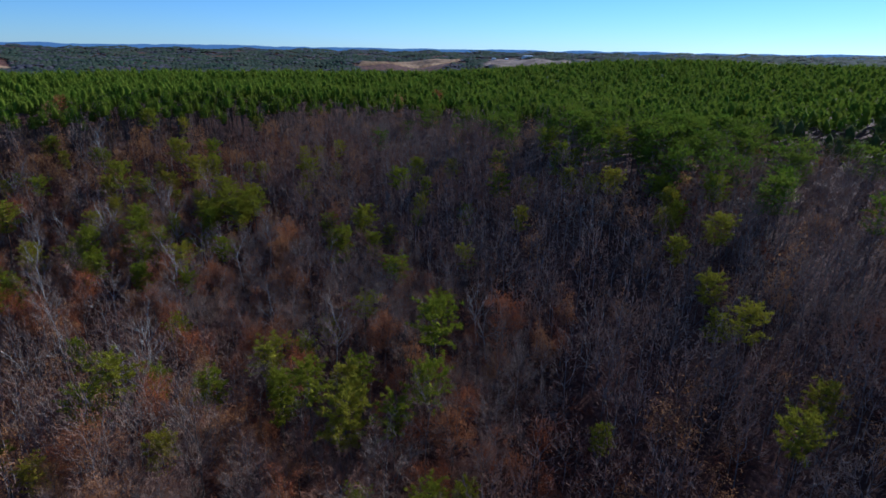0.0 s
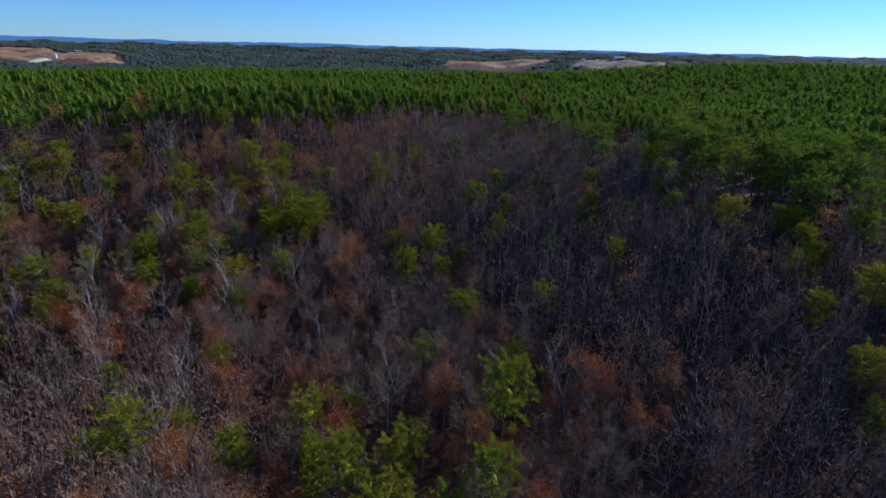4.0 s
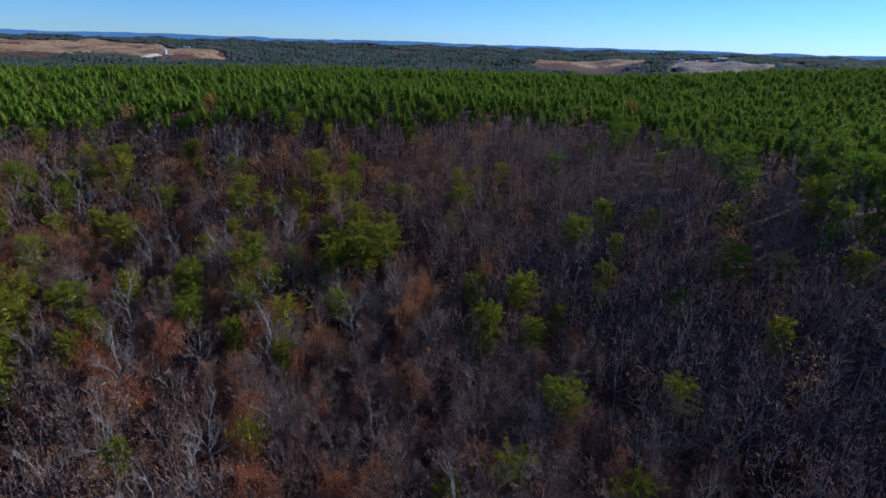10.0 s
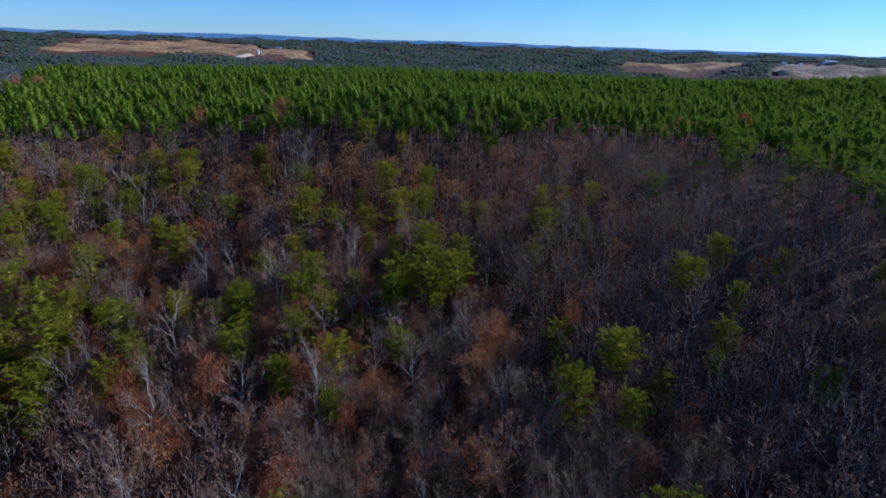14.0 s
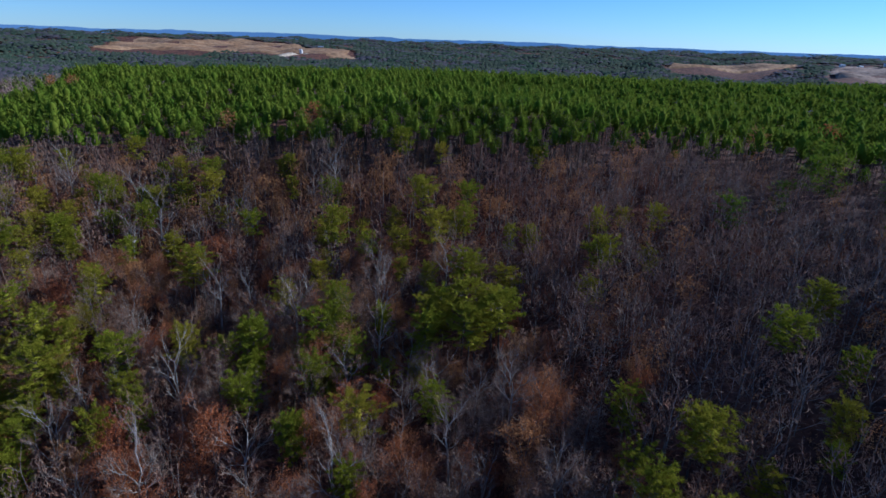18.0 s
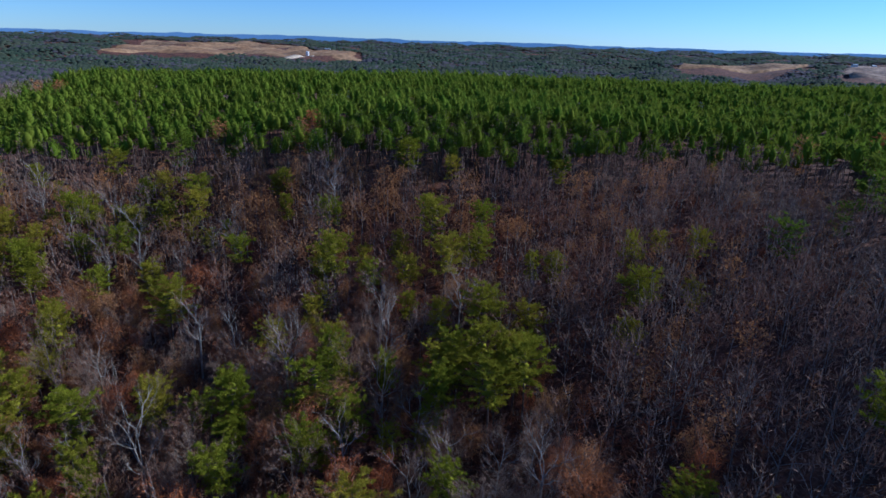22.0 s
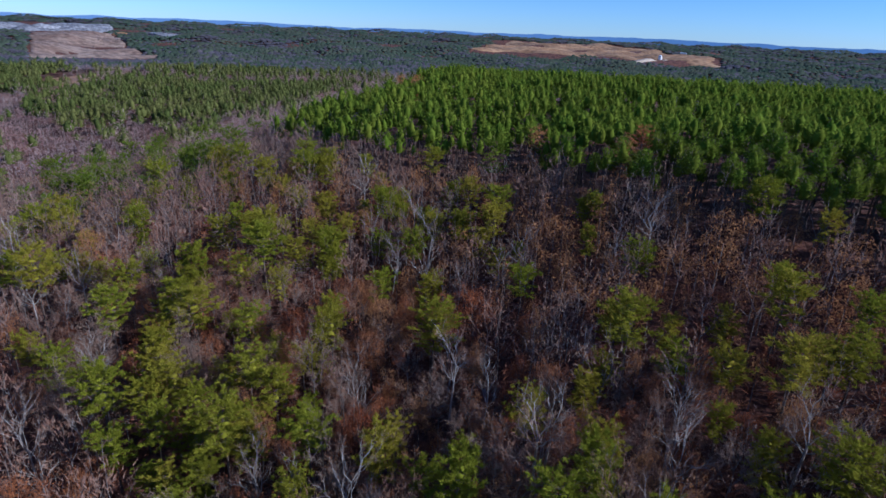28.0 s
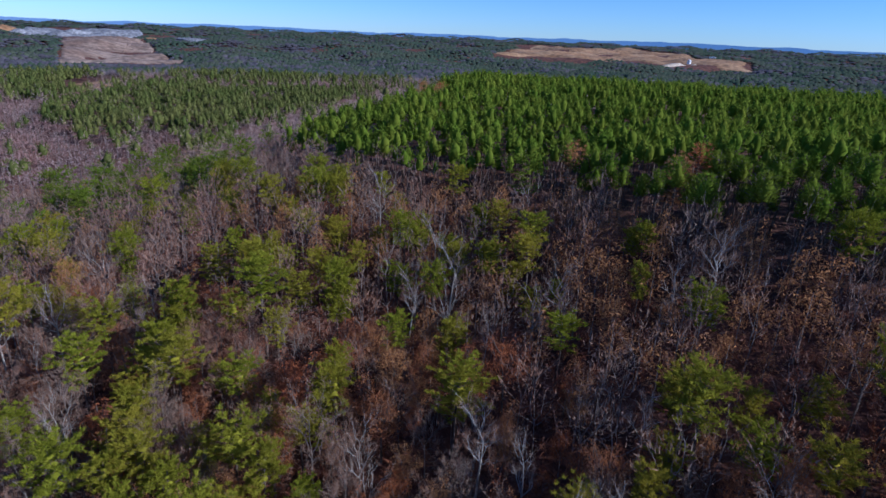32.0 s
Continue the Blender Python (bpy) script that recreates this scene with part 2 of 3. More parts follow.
def pine_arrays(seed, high, spread, bare, whorl, per_whorl, tufts, needles, size):
    """A pine: trunk with limbs, and a crown of whorled boughs that carry sprays of needles."""
    rng = np.random.default_rng(seed)
    lean = rng.normal(0, 0.25, 2)
    axis = lambda z: np.array([lean[0] * z / high * 2 + 0.12 * math.sin(z * 0.5 + seed), lean[1] * z / high * 2, z])
    zs = np.linspace(0, high * 0.97, 7)
    wood = [tube([axis(z) for z in zs], [0.24 * (1 - z / high) + 0.03 for z in zs], 5)]
    roots, ways, hearts = [], [], []
    z = high * bare
    while z < high:
        k = (z - high * bare) / (high * (1 - bare))
        reach = spread * (0.68 + 0.32 * k / 0.3 if k < 0.3 else math.sqrt(1.0 - ((k - 0.3) / 0.74) ** 2))
        turn = rng.uniform(0, 6.3)
        for b in range(per_whorl):
            if rng.random() < 0.13:
                continue
            a = turn + 6.283 * b / per_whorl + rng.normal(0, 0.3)
            length = reach * rng.uniform(0.5, 1.15)
            rise = 0.16 + 0.50 * k + rng.normal(0, 0.10)
            way = np.array([math.cos(a), math.sin(a), rise])
            start = axis(z)
            if length > 1.2 and k < 0.8:
                wood.append(tube([start, start + way * length * 0.85], [0.055, 0.015], 3))
            n = max(2, int(tufts * length / spread + 0.5))
            for t in np.linspace(0.38, 1.0, n):
                c = start + way * length * t + rng.normal(0, 0.24, 3) * (1.0, 1.0, 0.7)
                for _ in range(needles):
                    d = rng.normal(size=3) * (1, 1, 0.6) + way * 0.9 + np.array([0, 0, 0.45])
                    roots.append(c + rng.normal(0, 0.16, 3) * (1, 1, 0.5))
                    ways.append(d)
        if k < 0.86:
            v, f = lump(seed * 17 + len(hearts), 4)
            q = reach * 0.2
            hearts.append((v * (q, q, whorl * 0.3) + axis(z) + rng.normal(0, 0.2, 3), f))
        z += whorl * rng.uniform(0.75, 1.25) * (1 - 0.25 * k)
    n = len(roots)
    leaf = blades(roots, ways, size * rng.uniform(0.7, 1.25, n), size * rng.uniform(0.11, 0.20, n), rng)
    return join_arrays(wood), join_arrays([leaf] + hearts)


def bare_arrays(seed, high, spread, limbs=7, twigs=1000, width=0.045, forks=3, depth=3, limb=0.075, haze=0.3):
    """A leafless broadleaf tree: limbs that fork again and again into a broad fan, and a haze of fine twigs. Also gives the twigs' places."""
    rng = np.random.default_rng(seed)
    fork = high * rng.uniform(0.38, 0.52)
    bend = rng.normal(0, 0.35, 2)
    top = np.array([bend[0], bend[1], fork])
    wood = [tube([(0, 0, 0), (bend[0] * 0.3, bend[1] * 0.4, fork * 0.5), tuple(top)], [limb * 2.4, limb * 1.9, limb * 1.5], 5)]
    tips, stubs = [], []

    def grow(start, way, length, radius, level):
        way = way / np.linalg.norm(way)
        mid = start + way * length * 0.5 + rng.normal(0, 0.06, 3) * length
        end = start + way * length + np.array([0, 0, 0.10 * length]) + rng.normal(0, 0.07, 3) * length
        if level == 0:
            wood.append(tube([start, mid, end], [radius, radius * 0.85, radius * 0.65], 4))
        elif level < 3:
            wood.append(tube([start, mid, end], [radius, radius * 0.8, radius * 0.55], 3))
        else:
            stubs.append((start, end - start, length, radius * 1.6))
        if level >= max(1, depth - 1):
            tips.append((mid, end))
        if level == depth:
            return
        for i in range(forks):
            t = 1.0 if i < 2 else rng.uniform(0.45, 0.9)
            side = rng.normal(size=3)
            side -= way * (side @ way)
            side /= np.linalg.norm(side) + 1e-9
            d = way + side * rng.uniform(0.35, 0.85) + np.array([0, 0, 0.18])
            grow(start + (end - start) * t, d, length * rng.uniform(0.52, 0.78), radius * 0.6, level + 1)

    dome = high - fork
    part_of = 1.0 / sum(0.66 ** k for k in range(depth + 1))
    for i in range(limbs):
        a = 2.4 * i + rng.normal(0, 0.3)
        tilt = 0.12 + 1.05 * (i / limbs) ** 0.7
        reach = 1.0 / math.sqrt((math.cos(tilt) / dome) ** 2 + (math.sin(tilt) / spread) ** 2)
        way = np.array([math.cos(a) * math.sin(tilt), math.sin(a) * math.sin(tilt), math.cos(tilt)])
        grow(top * (1.0 - 0.22 * i / limbs), way, reach * part_of * rng.uniform(1.0, 1.25), limb, 0)
    idx = rng.integers(0, len(tips), twigs)
    t = rng.uniform(-0.1, 1.1, (twigs, 1))
    m, e = np.array([q[0] for q in tips])[idx], np.array([q[1] for q in tips])[idx]
    roots = m + (e - m) * t + rng.normal(0, 0.12, (twigs, 3))
    ways = (e - m) / (np.linalg.norm(e - m, axis=1, keepdims=True) + 1e-6) + rng.normal(0, 0.55, (twigs, 3)) + (0, 0, 0.25)
    shell = rng.random(twigs) < haze
    d = rng.normal(size=(twigs, 3)) * (1, 1, 0.75) + (0, 0, 0.45)
    d /= np.linalg.norm(d, axis=1, keepdims=True)
    outer = d * (spread, spread, dome * 0.86) * rng.uniform(0.62, 0.98, (twigs, 1)) * (1 + 0.16 * np.sin(d[:, :1] * 5 + seed) + 0.12 * np.sin(d[:, 1:2] * 7)) + (bend[0], bend[1], fork * 1.05)
    roots, ways = np.where(shell[:, None], outer, roots), np.where(shell[:, None], d * (0.6, 0.6, 0.8) + rng.normal(0, 0.4, (twigs, 3)) + (0, 0, 0.25), ways)
    spray = blades(roots, ways, rng.uniform(0.4, 1.2, twigs), width * rng.uniform(0.6, 1.3, twigs), rng)
    if stubs:
        wood.append(blades([q[0] for q in stubs], [q[1] for q in stubs], [q[2] for q in stubs], [q[3] for q in stubs], rng))
    return join_arrays(wood), spray, roots


def rusty_arrays(seed, high, spread, leaves=2300, size=0.31):
    """A broadleaf tree that keeps its dry leaves."""
    wood, spray, roots = bare_arrays(seed, high, spread, 6, 240, 0.05, 3, 2)
    rng = np.random.default_rng(seed + 50)
    heart = np.median(roots, axis=0)
    at = roots[rng.integers(0, len(roots), leaves)] + rng.normal(0, 0.42, (leaves, 3))
    dense = rng.random(leaves) < 0.45
    d = rng.normal(size=(leaves, 3))
    d /= np.linalg.norm(d, axis=1, keepdims=True)
    lobes = 1 + 0.22 * np.sin(d[:, :1] * 6 + seed) * np.sin(d[:, 1:2] * 5 + 2 * seed) + 0.15 * np.sin(d[:, 2:] * 7)
    round_at = heart + d * (spread * 0.78, spread * 0.78, high * 0.27) * lobes * rng.uniform(0.6, 1.0, (leaves, 1))
    at = np.where(dense[:, None], round_at, at)
    leaf = blades(at, rng.normal(size=(leaves, 3)) + (0, 0, -0.2), size * rng.uniform(0.8, 1.6, leaves), size * rng.uniform(0.28, 0.55, leaves), rng)
    return wood, spray, leaf


def lump(seed, sides=4):
    """A small closed dome with an uneven outline, for crowns that stand far off."""
    g = np.random.default_rng(seed)
    v = [(0, 0, 1.0)]
    for z, r, k in ((0.55, 0.75, 0.0), (-0.15, 1.0, 0.5)):
        for i in range(sides):
            a = 6.283 * (i + k) / sides + g.normal(0, 0.2)
            q = r * g.uniform(0.7, 1.25)
            v.append((q * math.cos(a), q * math.sin(a), z + g.normal(0, 0.12)))
    f = [(0, 1 + i, 1 + (i + 1) % sides) for i in range(sides)]
    for i in range(sides):
        a, b, c, d = 1 + i, 1 + (i + 1) % sides, 1 + sides + i, 1 + sides + (i + 1) % sides
        f += [(a, c, b), (b, c, d)]
    return np.array(v), np.array(f)


def cone_crown(seed, high, spread, bare, sprays, size, blunt=0.8):
    """A dense pointed crown: an uneven inner body hidden in sprays of needles that stand out and up in rough tiers."""
    g = np.random.default_rng(seed)
    low, tall, sides = high * bare, high * (1 - bare), 6
    reach = lambda k: spread * ((1 - k) ** blunt) * min(1.0, 0.45 + 2.2 * k)
    v = [(0, 0, low + tall * 0.93)]
    for k in (0.62, 0.3, 0.04):
        for i in range(sides):
            a, q = 6.283 * (i + k) / sides, reach(k) * 0.5 * g.uniform(0.6, 1.3)
            v.append((q * math.cos(a), q * math.sin(a), low + tall * k + g.normal(0, 0.25)))
    f = [(0, 1 + i, 1 + (i + 1) % sides) for i in range(sides)]
    for ring in range(2):
        for i in range(sides):
            a, b = 1 + ring * sides + i, 1 + ring * sides + (i + 1) % sides
            f += [(a, a + sides, b + sides), (a, b + sides, b)]
    k = g.uniform(0, 1, sprays) ** 1.25
    a = g.uniform(0, 6.283, sprays)
    tier = 0.9 + 0.24 * np.sin(k * tall * 3.1 + 2 * np.sin(a + seed)) + 0.14 * np.sin(3 * a + seed)
    q = np.array([reach(t) for t in k]) * tier * g.uniform(0.55, 0.95, sprays)
    roots = np.stack([q * np.cos(a), q * np.sin(a), low + tall * k * 0.97], 1)
    ways = np.stack([np.cos(a), np.sin(a), 0.35 + 0.9 * k], 1) + g.normal(0, 0.35, (sprays, 3))
    return join_arrays([(np.array(v), np.array(f)), blades(roots, ways, size * g.uniform(0.7, 1.3, sprays), size * g.uniform(0.22, 0.4, sprays), g)])


# ---- the lie of the land ----
def sm(a, b, v):
    t = min(1, max(0, (v - a) / (b - a)))
    return t * t * (3 - 2 * t)


# swells and dips of the hollow, on a 52 m raster from (-130, -30)
SWELLS = (
    (0.0, -0.1, 5.7, -2.5, -5.3, -2.5),
    (0.4, -3.2, 4.3, 3.1, -0.6, -2.3),
    (4.1, -0.5, 0.8, 5.2, 4.0, 2.1),
    (3.5, -8.9, 2.0, -1.6, -1.1, 0.0),
    (-0.7, -2.4, 3.7, 3.0, 0.5, 0.0),
)


def swell(x, y):
    if not (-270 < x < 270 and -170 < y < 320):
        return 0.0
    return sum(k * math.exp(-((x + 130 - 52 * i) ** 2 + (y + 30 - 52 * j) ** 2) / 2116.0) for j, row in enumerate(SWELLS) for i, k in enumerate(row))


def wave(x,y):
    return math.sin(x*.011+y*.004+1.3)*math.sin(y*.009-x*.003+.4)
def ground(x,y):
    left=-120-.55*(y-150)
    a=sm(72,195,y-10*math.sin(x*.02))*sm(left-140,left+30,x)
    b=sm(-8,115,x+.12*(y-40))
    near=-5+27*(1-(1-a)*(1-b))+4*sm(190,320,y)*a*(.45+.55*sm(-190,-20,x))+12*sm(140,420,x)*b
    near-=5*math.exp(-((y-48-.25*x)/30)**2)*(1-b)
    near+=7*math.exp(-((x+108)/38)**2-((y-118)/38)**2)
    r=math.hypot(x,y)
    drop=sm(330,720,y+.2*abs(x+20))*a*(1-.8*sm(150,420,x)) + sm(-190,-420,x)*(1-a)*.10
    near-=36*drop
    far=-38+58*sm(700,4600,r)**.8+12*wave(x,y)+7*wave(x*2.3+70,y*2.1)+6*math.sin(r*.006)
    west=sm(-140,-330,x)
    k=sm(420+330*west,1000+700*west,r)
    return near*(1-k)+far*k+swell(x,y)


def wobble(x, y, size):
    return noise.noise(Vector((x / size, y / size, 3.7)))


def axis_steps(lo, hi, fine_lo, fine_hi, step):
    """Coordinates that are close together over the middle and spread out towards the ends."""
    mid = list(np.arange(fine_lo, fine_hi + 1, step))
    out, s = [], step
    while mid[-1] < hi:
        s *= 1.09
        mid.append(min(hi, mid[-1] + s))
    s = step
    while mid[0] > lo:
        s *= 1.09
        mid.insert(0, max(lo, mid[0] - s))
    return mid


def sheet(name, xs, ys, height, mats):
    verts = [(x, y, height(x, y)) for y in ys for x in xs]
    n = len(xs)
    a = np.array([j * n + i for j in range(len(ys) - 1) for i in range(n - 1)])
    tris = np.concatenate([np.stack([a, a + 1, a + n + 1], 1), np.stack([a, a + n + 1, a + n], 1)])
    me = tri_mesh(name, verts, tris, mats)
    me.polygons.foreach_set("use_smooth", [True] * len(me.polygons))
    return me


land = new("ground", sheet("ground", axis_steps(-4900, 4900, -330, 330, 7), axis_steps(-4900, 4900, -150, 420, 7), lambda x, y: ground(x, y) + 0.5 * wobble(x, y, 9), [LITTER]))
tagged(land, "rust-brown leaf litter on hilly woodland ground", "ground", kind="structure")

# far ridges on the horizon: haze painted as blue colour with a glow
RIDGE_GLOW = bpy.data.materials.new("distant_ridge_haze_glow")
RIDGE_GLOW.use_nodes = True
RIDGE_GLOW.node_tree.nodes["Principled BSDF"].inputs["Base Color"].default_value = (0.03, 0.055, 0.10, 1)
RIDGE_GLOW.node_tree.nodes["Principled BSDF"].inputs["Emission Color"].default_value = (0.072, 0.142, 0.268, 1)
RIDGE_GLOW.node_tree.nodes["Principled BSDF"].inputs["Emission Strength"].default_value = 1.0
verts, tris, n = [], [], 0
for i in range(721):
    a = radians(-180 + i * 0.5)
    crown_z = 53 + 12 * noise.noise(Vector((i * 0.045, 0.3, 0))) + 10 * noise.noise(Vector((i * 0.17, 5.1, 0))) + 5 * noise.noise(Vector((i * 0.6, 9, 0)))
    crown_z += 13 * math.exp(-((math.degrees(a) + 8) / 13) ** 2) - 6 * sm(20, 60, math.degrees(a))
    verts += [(4750 * math.sin(a), 4750 * math.cos(a), -60), (4780 * math.sin(a), 4780 * math.cos(a), crown_z)]
for i in range(720):
    tris += [(2 * i, 2 * i + 2, 2 * i + 3), (2 * i, 2 * i + 3, 2 * i + 1)]
backdrop = new("backdrop", tri_mesh("backdrop", verts, tris, [RIDGE_GLOW]))
tagged(backdrop, "hazy blue ridges along the far horizon", "hills", kind="structure")

# open fields among the far woods, as corner points of the plan
FIELDS = {
    "tan": [(-1180, 1860), (-1660, 2895), (-1470, 3290), (-930, 3150), (-430, 2330), (-385, 2160), (-540, 2095), (-660, 2030), (-960, 2030)],
    "straw": [(634, 2011), (830, 2290), (1290, 2500), (1200, 2250), (985, 2130)],
    "meadow": [(1152, 1991), (1640, 2790), (1700, 2500), (1917, 2414), (1512, 1924), (1109, 1728), (1048, 1765)],
    "quarry": [(-2240, 905), (-2300, 1200), (-1160, 715), (-1134, 622), (-1200, 497), (-1573, 636)],
    "rock": [(-2822, 970), (-3101, 1192), (-2950, 1500), (-2635, 1389), (-2330, 1180), (-2270, 910)],
    "pit": [(-2320, 1338), (-2586, 1553), (-2136, 1368), (-1957, 1204)],
    "bank": [(-707, 322), (-755, 387), (-715, 381), (-639, 312), (-648, 299)],
}


def inside(poly, x, y):
    odd, j = False, len(poly) - 1
    for i in range(len(poly)):
        (xi, yi), (xj, yj) = poly[i], poly[j]
        if (yi > y) != (yj > y) and x < (xj - xi) * (y - yi) / (yj - yi) + xi:
            odd = not odd
        j = i
    return odd


def field(name, poly, material, label, lift=1.0, step=24.0):
    """An open patch draped over the land, with a ragged edge."""
    cx, cy = sum(p[0] for p in poly) / len(poly), sum(p[1] for p in poly) / len(poly)
    rim = []
    for (x0, y0), (x1, y1) in zip(poly, poly[1:] + poly[:1]):
        k = max(2, int(math.hypot(x1 - x0, y1 - y0) / step))
        for i in range(k):
            x, y = x0 + (x1 - x0) * i / k, y0 + (y1 - y0) * i / k
            g = 1 + 0.10 * wobble(x, y, 120) + 0.03 * wobble(x, y, 30)
            rim.append((cx + (x - cx) * g, cy + (y - cy) * g))
    rings, verts, tris, n = 14, [], [], len(rim)
    for k in range(rings + 1):
        s = 1 - k / rings * 0.999
        for x, y in rim:
            px, py = cx + (x - cx) * s, cy + (y - cy) * s
            verts.append((px, py, ground(px, py) + (lift + 2.0 * wobble(px, py, 60) if k else -3)))
    for k in range(rings):
        for i in range(n):
            a, b = k * n + i, k * n + (i + 1) % n
            tris += [(a, b, b + n), (a, b + n, a + n)]
    return tagged(new(name, tri_mesh(name, verts, tris, [material])), label, "field", kind="structure")


field("field_1", FIELDS["tan"], SOIL_TAN, "wide graded tan soil clearing among woods", 3)
field("field_2", FIELDS["straw"], SOIL_TAN, "long straw-coloured clearing among woods", 7)
field("field_3", FIELDS["meadow"], SOIL_BROWN, "brown meadow beside farm sheds", 5)
field("field_4", FIELDS["quarry"], SOIL_BROWN, "bare brown field before a quarry", 3)
field("field_5", FIELDS["rock"], STONE_GREY, "grey quarry rock and spoil heaps", 7)
field("field_7", FIELDS["pit"], STONE_GREY, "small grey pit clearing in the far woods", 4)
field("track_1", [(-598, 1930), (-612, 1933), (-604, 2060), (-588, 2200), (-576, 2200), (-592, 2050)], TRACK, "pale gravel track across a tan clearing", 6, 12.0)
field("field_6", FIELDS["bank"], SOIL_TAN, "small cut bank of orange soil", 1.2)


# ---- where which wood grows ----
# outline of the pine plantation on the ridge
CROP = [(-121, 155), (-98, 167), (-78, 173), (-60, 173), (-40, 167), (-24, 162), (-8, 160), (10, 162), (30, 165), (50, 171), (80, 166), (90, 150), (91, 110), (95, 76), (115, 61), (150, 57), (180, 50), (430, 40), (430, 400), (-252, 400), (-241, 374), (-205, 310), (-172, 254), (-181, 223), (-171, 180)]


def in_crop(x, y):
    return inside(CROP, x + 3 * math.sin(y * 0.13), y + 3 * math.sin(x * 0.11))


# belts of pine in the western valley
BELTS = (
    [(-441, 201), (-513, 240), (-599, 338), (-609, 395), (-531, 395), (-494, 441), (-473, 548), (-366, 372), (-339, 300), (-319, 253), (-346, 225), (-337, 199), (-363, 188)],
    [(-1058, 384), (-867, 411), (-647, 324), (-556, 260), (-542, 215)],
    [(-826, 541), (-829, 595), (-735, 656), (-576, 532), (-579, 427), (-666, 448)],
    [(-2205, 1164), (-1828, 1079), (-986, 668), (-866, 566), (-1488, 909)],
    [(-287, 177), (-311, 193), (-283, 191), (-259, 177)],
    [(-270, 190), (-310, 243), (-267, 216), (-249, 184)],
)


def in_belt(x, y):
    x, y = x + 14 * wobble(x, y, 40), y + 14 * wobble(y, x, 40)
    return any(inside(p, x, y) for p in BELTS)


def in_field(x, y):
    return any(inside(p, x, y) for p in FIELDS.values())


# single trees that stand out, as places in the plan
PINES_a = [(63.5, -28.6), (7.8, -19.0), (13.5, -18.4), (35.0, -17.0), (65.2, -15.0), (1.3, -14.8), (66.7, -8.4), (8.9, -5.9), (2.8, -4.6), (68.8, -3.8), (15.3, -3.4), (-19.0, -0.2), (0.2, 2.3), (5.7, 4.4), (-3.7, 4.9), (20.7, 6.5), (8.9, 6.7), (-33.9, 7.8), (73.7, 8.7), (-3.2, 9.6), (102.2, 10.2), (-11.9, 11.9), (-3.5, 15.4), (80.1, 17.0), (-25.1, 17.6), (116.8, 18.6), (95.7, 18.6), (-29.2, 19.3), (2.8, 20.0), (27.9, 20.3), (82.0, 21.0), (16.1, 27.9), (9.5, 28.1), (39.9, 31.1), (25.8, 34.9), (68.7, 52.4), (50.7, 52.5), (28.2, 53.9), (78.0, 55.5), (20.7, 56.3), (33.8, 59.5), (42.0, 60.7), (27.9, 62.3), (20.6, 63.2), (44.3, 65.0)]
PINES_b = [(-12.5, 65.8), (28.8, 67.0), (-58.2, 67.5), (69.2, 68.0), (-21.5, 71.9), (-50.4, 72.5), (48.8, 72.9), (22.5, 73.6), (-61.0, 73.6), (-11.8, 74.1), (-75.4, 74.3), (-22.5, 75.6), (-70.3, 75.9), (-104.9, 76.1), (-66.4, 76.5), (-97.7, 77.4), (-46.4, 77.6), (-62.7, 78.2), (-73.3, 78.3), (60.2, 79.4), (-30.5, 79.9), (-67.0, 80.8), (-81.0, 81.0), (-63.6, 82.5), (-49.8, 82.7), (-33.6, 83.1), (-86.5, 84.5), (-74.1, 85.1), (-19.5, 85.9), (-98.5, 86.3), (-32.0, 87.0), (-10.3, 87.4), (52.8, 87.6), (-67.1, 88.4), (-88.2, 88.7), (-53.9, 88.7), (-6.1, 89.1), (-17.0, 90.2), (-33.6, 90.8), (2.0, 91.4), (-45.1, 91.5), (-37.3, 91.5), (-76.9, 91.8), (-114.0, 92.4), (-66.1, 92.6)]
PINES_c = [(-72.2, 92.6), (-5.5, 92.8), (-105.6, 93.0), (-25.6, 93.5), (7.2, 94.4), (-88.2, 94.6), (-22.1, 95.1), (-61.3, 95.5), (3.1, 95.7), (-47.2, 96.6), (-5.3, 97.2), (-36.5, 97.7), (6.2, 99.0), (-21.6, 99.9), (-81.9, 99.9), (-76.1, 100.1), (-86.5, 100.4), (1.0, 100.9), (-69.3, 100.9), (-13.1, 101.2), (-3.3, 102.6), (-99.1, 103.0), (-21.5, 104.6), (7.8, 104.9), (-67.8, 106.1), (-3.1, 106.5), (-32.9, 106.9), (4.6, 107.0), (-93.3, 107.3), (-72.6, 107.8), (-85.5, 110.0), (-90.6, 111.4), (8.6, 111.7), (-72.6, 111.8), (-6.1, 112.4), (1.1, 112.5), (-27.6, 112.7), (-106.3, 113.3), (28.2, 114.6), (-54.2, 114.6), (-11.5, 116.5), (-98.7, 117.2), (-90.3, 118.3), (-27.1, 118.7), (29.5, 119.0)]
PINES_d = [(-104.7, 119.7), (-12.8, 122.8), (-85.9, 122.9), (-5.9, 123.0), (-19.8, 124.1), (10.4, 125.5), (-93.5, 125.7), (14.5, 126.8), (-22.0, 128.1), (40.7, 128.4), (-88.4, 131.1), (0.6, 132.0), (-104.9, 132.5), (-16.0, 133.4), (-97.9, 134.4), (-9.1, 135.1), (-120.2, 136.7), (0.9, 136.8), (-141.5, 137.5), (-9.4, 142.4), (-106.5, 142.4), (-66.8, 142.8), (-118.8, 142.9), (-53.8, 143.3), (-85.3, 144.0), (-60.5, 144.7), (-69.8, 145.3), (-63.2, 149.0), (-88.4, 149.3), (-118.6, 149.4), (-79.1, 155.7)]
PINE_ROWS = (PINES_a, PINES_b, PINES_c, PINES_d,)
